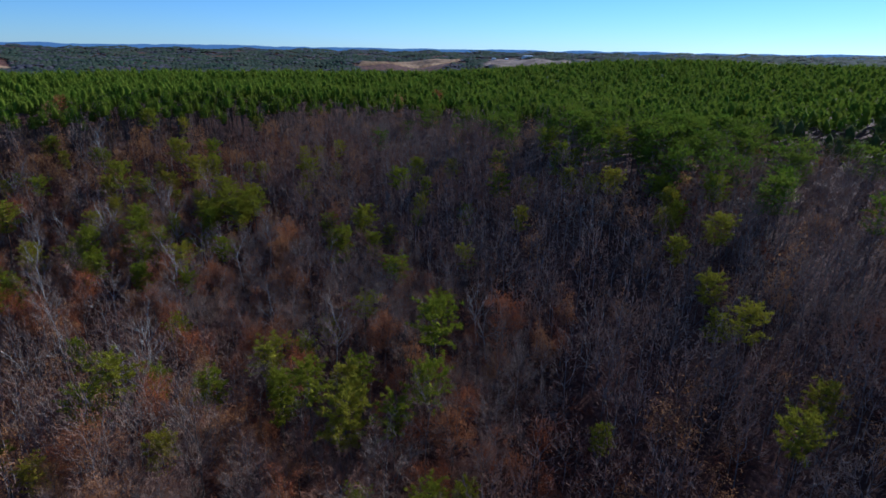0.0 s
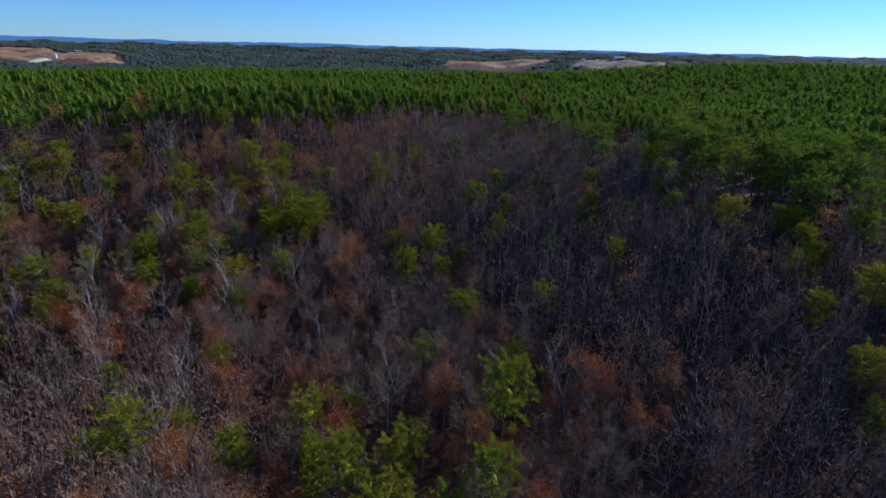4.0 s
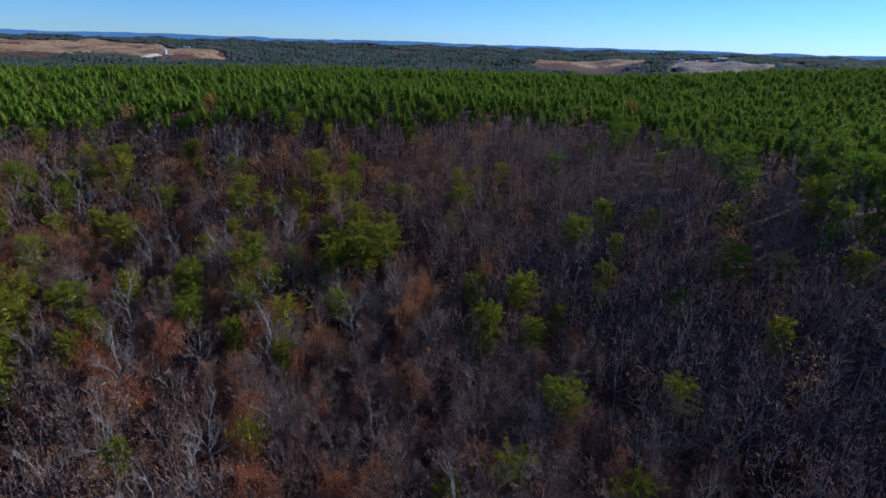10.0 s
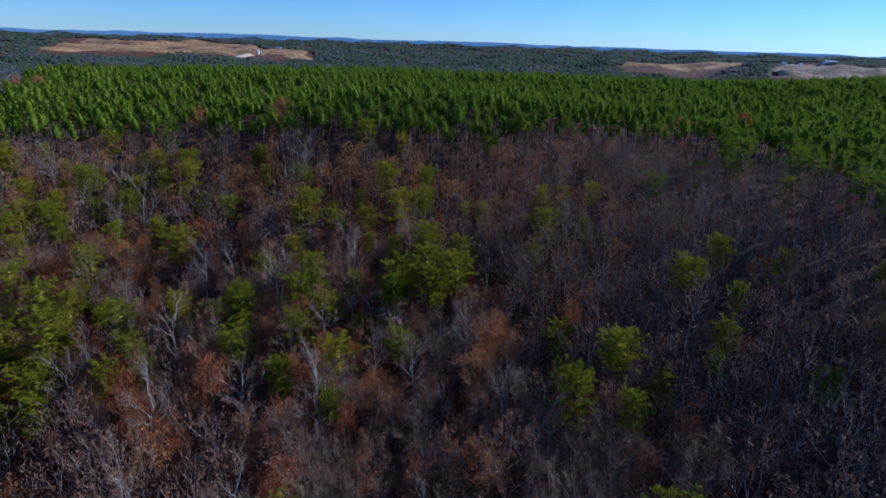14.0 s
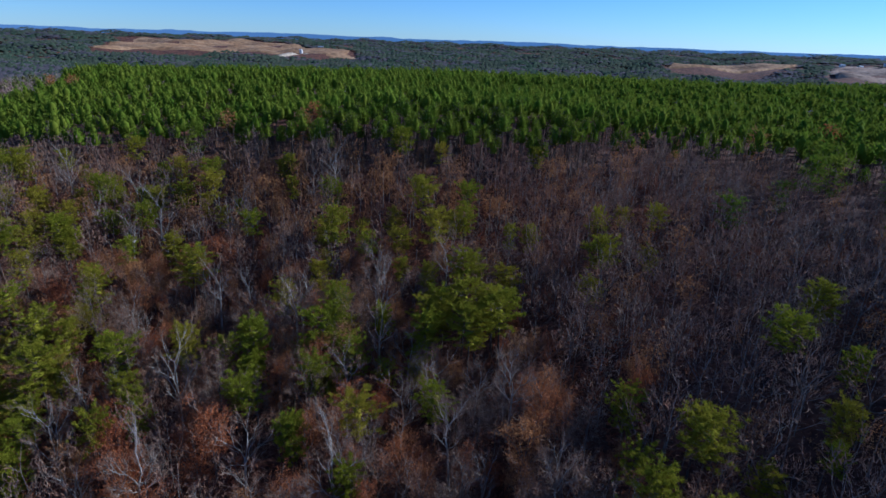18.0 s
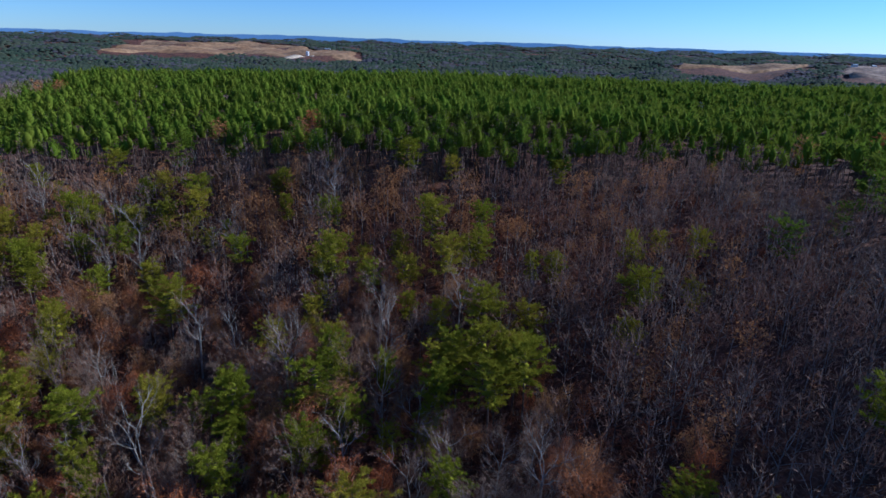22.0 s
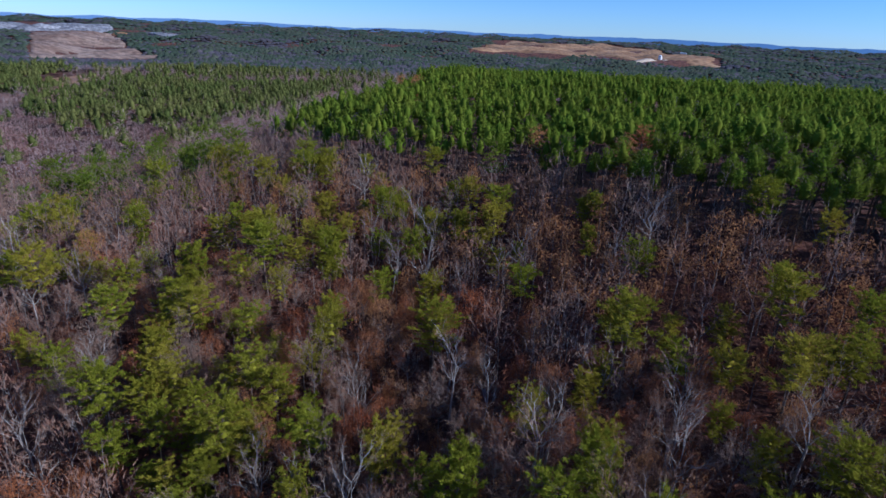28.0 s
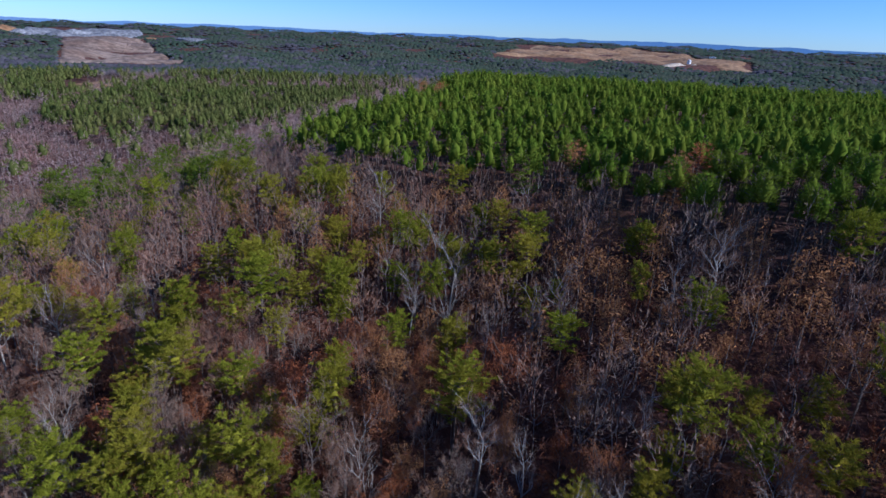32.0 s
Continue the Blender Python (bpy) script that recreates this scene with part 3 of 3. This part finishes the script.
RUSTY_a = [(44.2, -19.1), (52.9, -17.4), (23.0, -15.1), (-5.8, -10.9), (81.1, -10.2), (90.1, -4.4), (-12.0, -3.0), (-30.9, 2.0), (105.7, 2.3), (56.4, 3.4), (47.2, 6.8), (-28.7, 6.8), (16.2, 16.8), (151.1, 28.5), (120.0, 41.0), (37.0, 48.9), (-10.0, 63.8), (-7.3, 69.2), (1.2, 69.4), (-33.6, 74.2), (-39.9, 75.8), (16.1, 80.9), (10.0, 81.9), (-12.2, 82.1), (-52.4, 91.0), (70.5, 100.4), (-31.4, 100.6), (-65.6, 102.8), (-55.4, 104.1), (-60.1, 113.6), (-75.5, 117.4), (-39.6, 117.8), (-48.2, 118.2), (43.0, 119.0), (-54.3, 119.7), (-111.5, 121.1), (-39.7, 121.7), (-77.1, 123.2), (-61.3, 123.7), (-52.2, 124.3), (-67.3, 125.4), (-124.7, 127.4), (-118.4, 127.5), (-44.5, 130.8), (29.5, 137.2)]
RUSTY_b = [(6.6, 139.3), (10.5, 139.6), (-26.6, 143.2), (-25.3, 146.7), (-46.9, 148.6), (21.2, 155.9), (41.5, 157.4), (-43.0, 157.7), (-67.8, 167.0)]
RUSTY_ROWS = (RUSTY_a, RUSTY_b,)
BARE_a = [(33.7, 11.9), (33.8, 15.7), (-20.7, 18.7), (8.8, 21.2), (-39.6, 29.8), (-25.1, 33.2), (-20.7, 38.5), (1.2, 40.0), (-4.5, 40.1), (-11.4, 40.1), (-39.9, 41.6), (-20.8, 46.2), (14.1, 46.8), (-50.5, 46.9), (-35.4, 49.5), (17.8, 55.0), (-29.7, 60.2), (-17.0, 62.0), (-46.1, 63.7), (-25.1, 64.0), (-5.4, 64.5), (13.0, 64.6), (-14.8, 65.1), (-39.7, 65.8), (3.3, 66.3), (-83.0, 67.8), (-88.8, 68.9), (-41.1, 69.3), (-97.4, 70.5), (-28.2, 71.2), (-54.5, 71.7), (-0.2, 71.7), (-15.6, 72.7), (-84.9, 74.3), (-88.7, 79.5), (7.9, 79.7), (-7.8, 80.7), (-94.9, 81.5), (-57.6, 82.4), (-119.6, 82.9), (-3.1, 84.1), (3.2, 84.4), (-43.2, 84.4), (-16.9, 84.7), (-53.6, 85.0)]
BARE_b = [(-113.5, 85.0), (-143.0, 88.6), (-115.1, 89.6), (-12.6, 90.3), (-8.1, 91.6), (-13.7, 98.5), (-102.8, 99.1), (-57.6, 100.7), (-125.4, 101.7), (-60.2, 102.8), (-29.7, 103.7), (-96.5, 105.8), (-30.0, 107.8), (-14.4, 108.2), (-46.6, 109.3), (-40.6, 109.3), (-49.5, 112.8), (-16.3, 113.0), (-2.8, 116.3), (-16.1, 116.7), (-31.8, 122.9), (-66.1, 128.9), (-74.6, 129.2), (-59.8, 130.4), (-76.7, 133.3), (-84.3, 135.2), (-71.4, 136.3), (-54.9, 136.7), (-49.2, 137.5), (-77.9, 139.7), (-52.1, 140.8), (-96.0, 144.0), (-36.9, 147.8), (-100.2, 149.0), (-31.6, 150.2), (-72.2, 164.1)]
BARE_ROWS = (BARE_a, BARE_b,)

rng = np.random.default_rng(11)
ALL_PINES = [p for name in PINE_ROWS for p in name]
ALL_RUSTY = [p for name in RUSTY_ROWS for p in name]
PALE = [p for name in BARE_ROWS for p in name]
ALL_BARE = []
DEAD_PINES = [(-47.8, 174.5), (-44.8, 177.5), (-163, 250), (-168, 256), (-173, 251), (-176, 258), (80, 172), (101, 174), (-72, 181)]
taken = {}


def free(x, y, gap):
    for i in range(int(x // 6) - 1, int(x // 6) + 2):
        for j in range(int(y // 6) - 1, int(y // 6) + 2):
            for q in taken.get((i, j), ()):
                if math.hypot(q[0] - x, q[1] - y) < gap:
                    return False
    return True


def take(x, y):
    taken.setdefault((int(x // 6), int(y // 6)), []).append((x, y))


for p in ALL_PINES + ALL_RUSTY + PALE + DEAD_PINES:
    take(*p)
# fill the near wood between the known trees
for gx in np.arange(-230, 152, 3.7):
    for gy in np.arange(-48, 180, 3.7):
        x, y = gx + rng.uniform(-1.9, 1.9), gy + rng.uniform(-1.9, 1.9)
        if in_crop(x, y) or not free(x, y, 2.1) or (x < -150 and y < 40):
            continue
        pine_share = 0.02 + 0.06 * (-112 < x < -62 and 75 < y < 160) + 0.05 * sm(20, -10, x) * sm(80, 95, y) + 0.48 * sm(70, 100, x) * sm(0, 40, y) + 0.09 * (x < -112)
        rust_share = 0.22 + 0.38 * sm(90, 0, abs(x + 38)) * sm(66, 92, y) - 0.14 * sm(15, 50, x) * sm(150, 120, y) - 0.12 * sm(-110, -140, x)
        k = rng.random()
        (ALL_PINES if k < pine_share else ALL_RUSTY if k < pine_share + rust_share else ALL_BARE).append((x, y))
        take(x, y)


def nearness(p):
    """Distance in plan from the line that the flight follows over the hollow."""
    best = 1e9
    for (x0, y0), (x1, y1) in (((-14, -16), (22, 8)), ((22, 8), (4, 60)), ((4, 60), (-20, 95)), ((-20, 95), (-92, 92))):
        t = max(0.0, min(1.0, ((p[0] - x0) * (x1 - x0) + (p[1] - y0) * (y1 - y0)) / ((x1 - x0) ** 2 + (y1 - y0) ** 2)))
        best = min(best, math.hypot(p[0] - x0 - (x1 - x0) * t, p[1] - y0 - (y1 - y0) * t))
    return best


def plant(name, kind_name, templates, spots, label, group, sizes):
    """Single trees: copies of a few built ones."""
    for i, (x, y) in enumerate(spots):
        s = rng.uniform(*sizes)
        m = Matrix.Translation((x, y, ground(x, y) - 0.3)) @ pose(0, 0, 0, rng.normal(0, 1.5), rng.normal(0, 1.5), rng.uniform(0, 360)) @ Matrix.Diagonal((s * rng.uniform(0.88, 1.12), s * rng.uniform(0.88, 1.12), s, 1))
        if i < len(templates):
            templates[i].matrix_basis = m
        else:
            copy_thing(templates[i % len(templates)], m)


def make_tree(name, wood, crown_parts, bark, label, category, group):
    base = tagged(new(name), label, category, group)
    part("trunk", tri_mesh("trunk", *wood, [bark]), base)
    for part_name, arrays, material, part_label in crown_parts:
        part(part_name, tri_mesh(part_name, *arrays, [material]), base, part_label)
    return base


def wood_rows(spots, sizes):
    return [(x, y, ground(x, y) - 0.3, rng.uniform(0, 6.28), s * rng.uniform(0.85, 1.15), s) for x, y in spots for s in [rng.uniform(*sizes)]]


def stuff(name, layers, label, category):
    """Many trees that nobody could count, joined: layers of (corners, triangles, material)."""
    v, f = join_arrays([(a, b) for a, b, _ in layers])
    which = np.concatenate([np.full(len(b), i) for i, (_, b, _) in enumerate(layers)])
    return tagged(new(name, tri_mesh(name, v, f, [m for _, _, m in layers], which)), label, category, kind="stuff")


# pines of the hollow
ALL_PINES.sort(key=nearness)
for first, last, needles, size in ((0, 120, 32, 0.62), (120, 300, 17, 0.86)):
    models = []
    for s in range(6):
        wood, leaf = pine_arrays(20 + s, 16.5 + 0.5 * s, (3.8, 4.6, 4.2, 5.0, 3.6, 4.5)[s], (0.44, 0.54, 0.60)[s % 3], 0.95, 6, 6, needles, size)
        models.append(make_tree("pine_tree", wood, [("crown", leaf, NEEDLE_WILD, "yellow-green needles")], BARK_PINE, "tall yellow-green pine among bare hardwoods", "pine tree", "pines of the hollow"))
    plant("pine_tree", "pine", models, ALL_PINES[first:last], "", "", (0.66, 0.97))

models = []
for s in range(2):
    wood, leaf = pine_arrays(26 + s, 16.5, 2.9, 0.4, 1.05, 5, 4, 9, 0.8)
    models.append(make_tree("dead_pine", wood, [("crown", leaf, LEAF_RUST, "dead orange-brown needles")], BARK_PINE, "dead pine with orange-brown needles among green pines", "pine tree", "dead pines"))
plant("dead_pine", "dead", models, DEAD_PINES, "", "", (0.9, 1.05))

# leafless hardwoods: the white-barked ones stand out, the others are grey-brown
models = []
for s in range(4):
    wood, spray, roots = bare_arrays(34 + s, 15.5 + s * 0.5, 2.9 + 0.4 * (s % 3), 6, 1200, 0.030, 3, 3, 0.085, 0.12)
    models.append(make_tree("white_barked_tree", wood, [("crown", spray, TWIG_GREY, "thin grey leafless twigs")], BARK_PALE, "leafless hardwood with white-barked forking limbs", "tree", "white-barked trees of the hollow"))
plant("white_barked_tree", "pale", models, PALE, "", "", (0.78, 1.08))
ALL_BARE.sort(key=nearness)
models = []
for s in range(6):
    wood, spray, roots = bare_arrays(40 + s, 14.0 + s * 0.4, 2.8 + 0.3 * (s % 3), 5, 1700 - 40 * s, 0.036, 3, 3, 0.05, 0.5)
    models.append(make_tree("bare_tree", wood, [("crown", spray, TWIG_GREY, "fine brown-grey leafless twigs")], BARK_GREY, "leafless grey-brown hardwood with a rounded twiggy crown", "tree", "bare trees of the hollow"))
plant("bare_tree", "bare", models, ALL_BARE[:300], "", "", (0.72, 1.08))

# hardwoods with dry leaves
ALL_RUSTY.sort(key=nearness)
models = []
for s in range(4):
    wood, spray, leaf = rusty_arrays(60 + s, 13.5 + s * 0.6, 2.5 + 0.35 * (s % 3), 2500, 0.24)
    models.append(make_tree("brown_leaved_tree", wood, [("crown", join_arrays([leaf, spray]), LEAF_RUST, "dry rust-brown leaves")], BARK_GREY, "hardwood that keeps its dry rust-brown leaves", "tree", "brown-leaved trees of the hollow"))
plant("brown_leaved_tree", "rusty", models, ALL_RUSTY[:300], "", "", (0.6, 1.06))

# the rest of the near wood
layers = []
for s, spots in enumerate((ALL_BARE[300::2], ALL_BARE[301::2])):
    wood, spray, roots = bare_arrays(80 + s, 14.0, 3.1, 5, 230, 0.12, 2, 1, 0.045, 0.75)
    rows = wood_rows(spots, (0.74, 1.12))
    layers += [(*strew(*wood, rows), BARK_GREY), (*strew(*spray, rows), TWIG_MIX)]
stuff("bare_wood", layers, "leafless grey hardwood forest on the slopes", "forest")
wood, spray, leaf = rusty_arrays(70, 13.5, 2.8, 400, 0.42)
wood = tube([(0, 0, 0), (0.1, 0, 5), (0, 0.1, 11)], [0.16, 0.12, 0.03], 4)
rows = wood_rows(ALL_RUSTY[300:], (0.5, 1.0))
if rows:
    stuff("brown_leaved_wood", [(*strew(*wood, rows), BARK_GREY), (*strew(*leaf, rows), LEAF_RUST)], "rust-brown leaved forest on the slopes", "forest")
wood, leaf = pine_arrays(90, 17.0, 4.2, 0.48, 1.15, 5, 4, 9, 1.3)
rows = wood_rows(ALL_PINES[300:], (0.65, 0.98))
if rows:
    stuff("pine_wood", [(*strew(*wood, rows), BARK_PINE), (*strew(*leaf, rows), NEEDLE_CROP)], "scattered dark pines on the slopes", "forest")

# undergrowth
g = np.random.default_rng(5)
brush = blades(g.normal(0, 0.5, (26, 3)) * (1, 1, 0) + (0, 0, 1) * g.uniform(0, 1.8, (26, 1)), g.normal(size=(26, 3)) * (0.8, 0.8, 0.4) + (0, 0, 0.7), g.uniform(0.7, 2.4, 26), g.uniform(0.05, 0.24, 26), g)
rows = []
for gx in np.arange(-170, 125, 3.0):
    for gy in np.arange(-45, 178, 3.0):
        x, y = gx + rng.uniform(-1.7, 1.7), gy + rng.uniform(-1.7, 1.7)
        if wobble(x, y, 22) > -0.45 + 0.5 * sm(20, 50, x) and not in_crop(x, y):
            rows.append((x, y, ground(x, y) - 0.1, rng.uniform(0, 6.28), rng.uniform(0.6, 1.6), rng.uniform(0.6, 1.9)))
stuff("undergrowth", [(*strew(*brush, rows), BRUSH)], "rust-brown saplings and brush under the trees", "undergrowth")

# ---- the pine plantation on the ridge ----
crop = []
for gx in np.arange(-330, 430, 3.9):
    for gy in np.arange(30, 400, 3.9):
        x, y = gx + rng.uniform(-1.9, 1.9), gy + rng.uniform(-1.9, 1.9)
        if in_crop(x, y) and math.hypot(x, y) < 520 and free(x, y, 1.6) and rng.random() < 0.94 and wobble(x, y, 30) < 0.75:
            crop.append((x, y))
crop.sort(key=lambda p: math.hypot((p[0] + 10) * 0.9, max(0.0, p[1] - 60)))
models = []
for s in range(5):
    wood, leaf = pine_arrays(120 + s, 15.0 + 0.4 * s, 2.6 + 0.12 * s, 0.40, 0.9, 6, 4, 2, 0.66)
    leaf = cone_crown(140 + s, 14.6 + 0.3 * s, 2.05 + 0.12 * s, 0.68, 420, 0.66, 0.42)
    models.append(make_tree("plantation_pine", wood, [("crown", leaf, NEEDLE_CROP, "dense green needles")], BARK_PINE, "slim dense green plantation pine on the ridge", "pine tree", "plantation pines"))
plant("plantation_pine", "crop", models, crop[:300], "", "", (0.72, 1.12))
layers = []
for s in range(5):
    leaf = cone_crown(130 + s, 14.6 + 0.3 * s, 2.15 + 0.1 * s, 0.71, 52, 1.05, 0.42)
    rows = wood_rows(crop[300 + s::5], (0.78, 1.14))
    layers.append((*strew(*leaf, rows), NEEDLE_CROP))
stick = tube([(0, 0, 0), (0, 0, 14)], [0.16, 0.03], 3)
layers.append((*strew(*stick, wood_rows(crop[300:1500], (0.9, 1.0))), BARK_PINE))
stuff("pine_plantation", layers, "dense green pine plantation covering the ridge", "forest")

# ---- far woods ----
green_rows, twig_rows, near_green, near_twig = [], [], [], []
r = 120.0
while r < 4600:
    step = max(7.0, r * (0.0105 - 0.0035 * sm(700, 1500, r)))
    for a in np.arange(-88, 100 if r < 600 else 74, math.degrees(step / r)):
        az = radians(a + rng.uniform(-0.4, 0.4) * math.degrees(step / r))
        rr = r + rng.uniform(-0.45, 0.45) * step
        x, y = rr * math.sin(az), rr * math.cos(az)
        if (-232 < x < 154 and (-50 if x > -150 else 38) < y < 182) or in_crop(x, y) or in_field(x, y) or (rr > 500 and any(in_field(x * q, y * q) for q in ((1.03, 1.07, 1.11, 1.16) if x > 0 else (1.03, 1.05)))):
            continue
        if 440 < rr < 1000 and -22 < a < 62:
            continue
        mix = wobble(x, y * 1.7, 55) * 1.0 + wobble(x * 1.3, y, 190) * 0.8 + 0.08 + 0.3 * sm(40, 80, a) + rng.normal(0, 0.3)
        mix += 0.2 * sm(1200, 1700, rr) + 1.2 * sm(105, 125, x) * sm(330, 260, rr)
        if x < -150 and rr < 1300:
            mix = (0.30 + 0.7 * wobble(x, y, 26) if in_belt(x, y) else -0.42 + 0.45 * wobble(x, y, 38) + 0.25 * sm(520, 800, rr)) + rng.normal(0, 0.24)
        s = step / 6.8 * rng.uniform(0.8, 1.25)
        row = (x, y, ground(x, y) - 1, rng.uniform(0, 6.28), s, (0.85 + 0.15 * s) * rng.uniform(0.62, 1.15))
        if rr > 900:
            row = row[:5] + (rng.uniform(0.62, 0.86),)
        if rr < 470 or (rr < 900 and a < -14):
            (near_green if mix > 0 else near_twig).append(row)
        else:
            (green_rows if mix > 0 else twig_rows).append(row)
    r += step * 0.9
# the wood goes on behind the start
r = 50.0
while r < 270:
    for a in np.arange(100, 272, math.degrees(8.2 / r)):
        az, rr = radians(a + rng.uniform(-0.4, 0.4) * math.degrees(8.2 / r)), r + rng.uniform(-3, 3)
        x, y = rr * math.sin(az), rr * math.cos(az)
        if -232 < x < 154 and (-50 if x > -150 else 38) < y < 182:
            continue
        (near_green if wobble(x, y, 40) + rng.normal(0, 0.2) > 0.12 else near_twig).append((x, y, ground(x, y) - 1, rng.uniform(0, 6.28), rng.uniform(0.9, 1.3), rng.uniform(0.8, 1.1)))
    r += 7.6
layers = []
for k in range(3):
    wood, spray, roots = bare_arrays(95 + k, 12.0 + k, 4.2 + 0.3 * k, 4, 70, 0.22, 2, 1, 0.06, 0.75)
    wood = tube([(0, 0, 0), (0.2, 0, 4), (0, 0.2, 9)], [0.17, 0.12, 0.04], 3)
    layers += [(*strew(*wood, near_twig[k::3]), BARK_GREY), (*strew(*spray, [q for q in near_twig[k::3] if q[0] < 0]), TWIG_VALLEY), (*strew(*spray, [q for q in near_twig[k::3] if q[0] >= 0]), TWIG_MIX)]
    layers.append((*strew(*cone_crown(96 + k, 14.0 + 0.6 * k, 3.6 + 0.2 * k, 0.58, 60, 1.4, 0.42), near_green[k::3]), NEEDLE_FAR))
stuff("valley_wood", layers, "mixed pine and leafless forest in the valley", "forest")
g = np.random.default_rng(8)
cone = lambda r, top: (np.array([(g.normal(0, 0.6), g.normal(0, 0.6), top)] + [(r * q * math.cos(a), r * q * math.sin(a), g.uniform(5, 9)) for a, q in zip(np.arange(5) * 1.2566, g.uniform(0.75, 1.25, 5))]), np.array([(0, 1 + i, 1 + (i + 1) % 5) for i in range(5)]))
# crowns beyond the valley carry the haze-tinted colours
layers = []
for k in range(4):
    layers += [(*strew(*cone(4.6, 13.5 + k * 0.5), green_rows[k::4]), NEEDLE_HAZE_BLUE), (*strew(*cone(5.2, 10.5 + k * 0.6), twig_rows[k::4]), TWIG_HAZE_BLUE)]
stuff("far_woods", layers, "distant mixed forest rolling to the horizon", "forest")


# ---- far buildings ----
def box(x0, y0, z0, x1, y1, z1):
    bm = bmesh.new()
    bmesh.ops.create_cube(bm, size=1.0, matrix=Matrix.Translation(((x0 + x1) / 2, (y0 + y1) / 2, (z0 + z1) / 2)) @ Matrix.Diagonal((x1 - x0, y1 - y0, z1 - z0, 1)))
    return bm


def bm_part(name, bm, material, parent, label=""):
    me = bpy.data.meshes.new(name)
    bm.to_mesh(me)
    bm.free()
    me.materials.append(material)
    return part(name, me, parent, label)


def gable(length, depth, eaves, rise, over):
    bm = bmesh.new()
    l, d = length / 2 + over, depth / 2 + over
    ring = [[bm.verts.new((x, y, z + t)) for y, z in ((-d, eaves), (0, eaves + rise), (d, eaves))] for x in (-l, l) for t in (0.0, 0.35)]
    a0, a1, b0, b1 = ring
    for i in range(2):
        bm.faces.new((a1[i], b1[i], b1[i + 1], a1[i + 1]))
        bm.faces.new((a0[i], a0[i + 1], b0[i + 1], b0[i]))
        bm.faces.new((a0[i], a1[i], a1[i + 1], a0[i + 1]))
        bm.faces.new((b0[i], b0[i + 1], b1[i + 1], b1[i]))
    bm.faces.new((a0[0], b0[0], b1[0], a1[0]))
    bm.faces.new((a0[2], a1[2], b1[2], b0[2]))
    return bm


def house(name, x, y, turn, length, depth, eaves, rise, label, category, windows=4, lift=4):
    base = tagged(new(name), label, category)
    bm_part("wall", box(-length / 2, -depth / 2, -6, length / 2, depth / 2, eaves), WHITE, base)
    bm_part("roof", gable(length, depth, eaves, rise, 0.6), ROOF, base, "grey metal roof")
    for i in range(windows):
        px = -length / 2 + length * (i + 0.5) / windows
        bm_part("window", box(px - 0.8, -depth / 2 - 0.12, eaves * 0.4, px + 0.8, -depth / 2 + 0.05, eaves * 0.75), DARK_GLASS, base, "dark window")
    base.matrix_basis = pose(x, y, ground(x, y) + lift, 0, 0, turn)
    return base


house("farm_shed", 1722, 2540, 10, 62, 20, 7, 4, "long grey-roofed farm shed by a brown meadow", "shed", 6)
house("farm_house", 1560, 2600, 0, 20, 12, 7, 4, "white farmhouse by a brown meadow", "house")
house("farm_barn", 1660, 2640, 20, 22, 12, 6, 4, "small pale barn by a brown meadow", "barn", 3)
house("site_office", -690, 2860, 5, 26, 10, 6, 2, "low white building on a tan clearing", "building", 4)
tank = tagged(new("storage_tank"), "white cylindrical storage tank on tan soil", "tank")
bm = bmesh.new()
bmesh.ops.create_cone(bm, cap_ends=True, segments=24, radius1=6, radius2=6, depth=13, matrix=Matrix.Translation((0, 0, 6.5)))
bm_part("shell", bm, WHITE, tank)
bm = bmesh.new()
bmesh.ops.create_cone(bm, cap_ends=True, segments=24, radius1=6.3, radius2=0.6, depth=2.4, matrix=Matrix.Translation((0, 0, 14.2)))
bm_part("lid", bm, WHITE, tank, "shallow conical lid")
tank.matrix_basis = pose(-609, 2219, ground(-609, 2219) + 3)


# ---- spoil heaps in the far quarry ----
def heap(seed, x, y, wide, high, material, label):
    """A rough cone of dumped rock with slumped sides."""
    g = np.random.default_rng(seed)
    v, f, rings, sides = [(0, 0, high)], [], 4, 14
    for k in range(1, rings + 1):
        for i in range(sides):
            a = 6.283 * i / sides
            r = wide * (k / rings) ** 0.9 * g.uniform(0.86, 1.14)
            v.append((r * math.cos(a) * 1.5, r * math.sin(a), high * (1 - k / rings) ** 1.1 + g.normal(0, high * 0.04) - (5 if k == rings else 0)))
    f += [(0, 1 + i, 1 + (i + 1) % sides) for i in range(sides)]
    for k in range(rings - 1):
        for i in range(sides):
            a, b = 1 + k * sides + i, 1 + k * sides + (i + 1) % sides
            f += [(a, a + sides, b + sides), (a, b + sides, b)]
    ob = tagged(new("spoil_heap", tri_mesh("spoil_heap", v, f, [material])), label, "heap", "spoil heaps of the quarry")
    ob.matrix_basis = pose(x, y, ground(x, y) + 4, 0, 0, g.uniform(0, 180))


for i, (x, y, w, h) in enumerate(((-2330, 930, 30, 14), (-2400, 1010, 42, 18), (-2470, 1080, 36, 15), (-2540, 960, 48, 20), (-2620, 1050, 40, 16), (-2380, 1120, 28, 12), (-2700, 940, 44, 17), (-2450, 880, 26, 11))):
    heap(300 + i, x, y, w, h, STONE_GREY, "grey heap of quarried rock")
for i, (x, y, w, h) in enumerate(((-2760, 860, 60, 22), (-2830, 930, 52, 18), (-2260, 1210, 34, 10))):
    heap(320 + i, x, y, w, h, SOIL_TAN, "tan heap of dug soil")
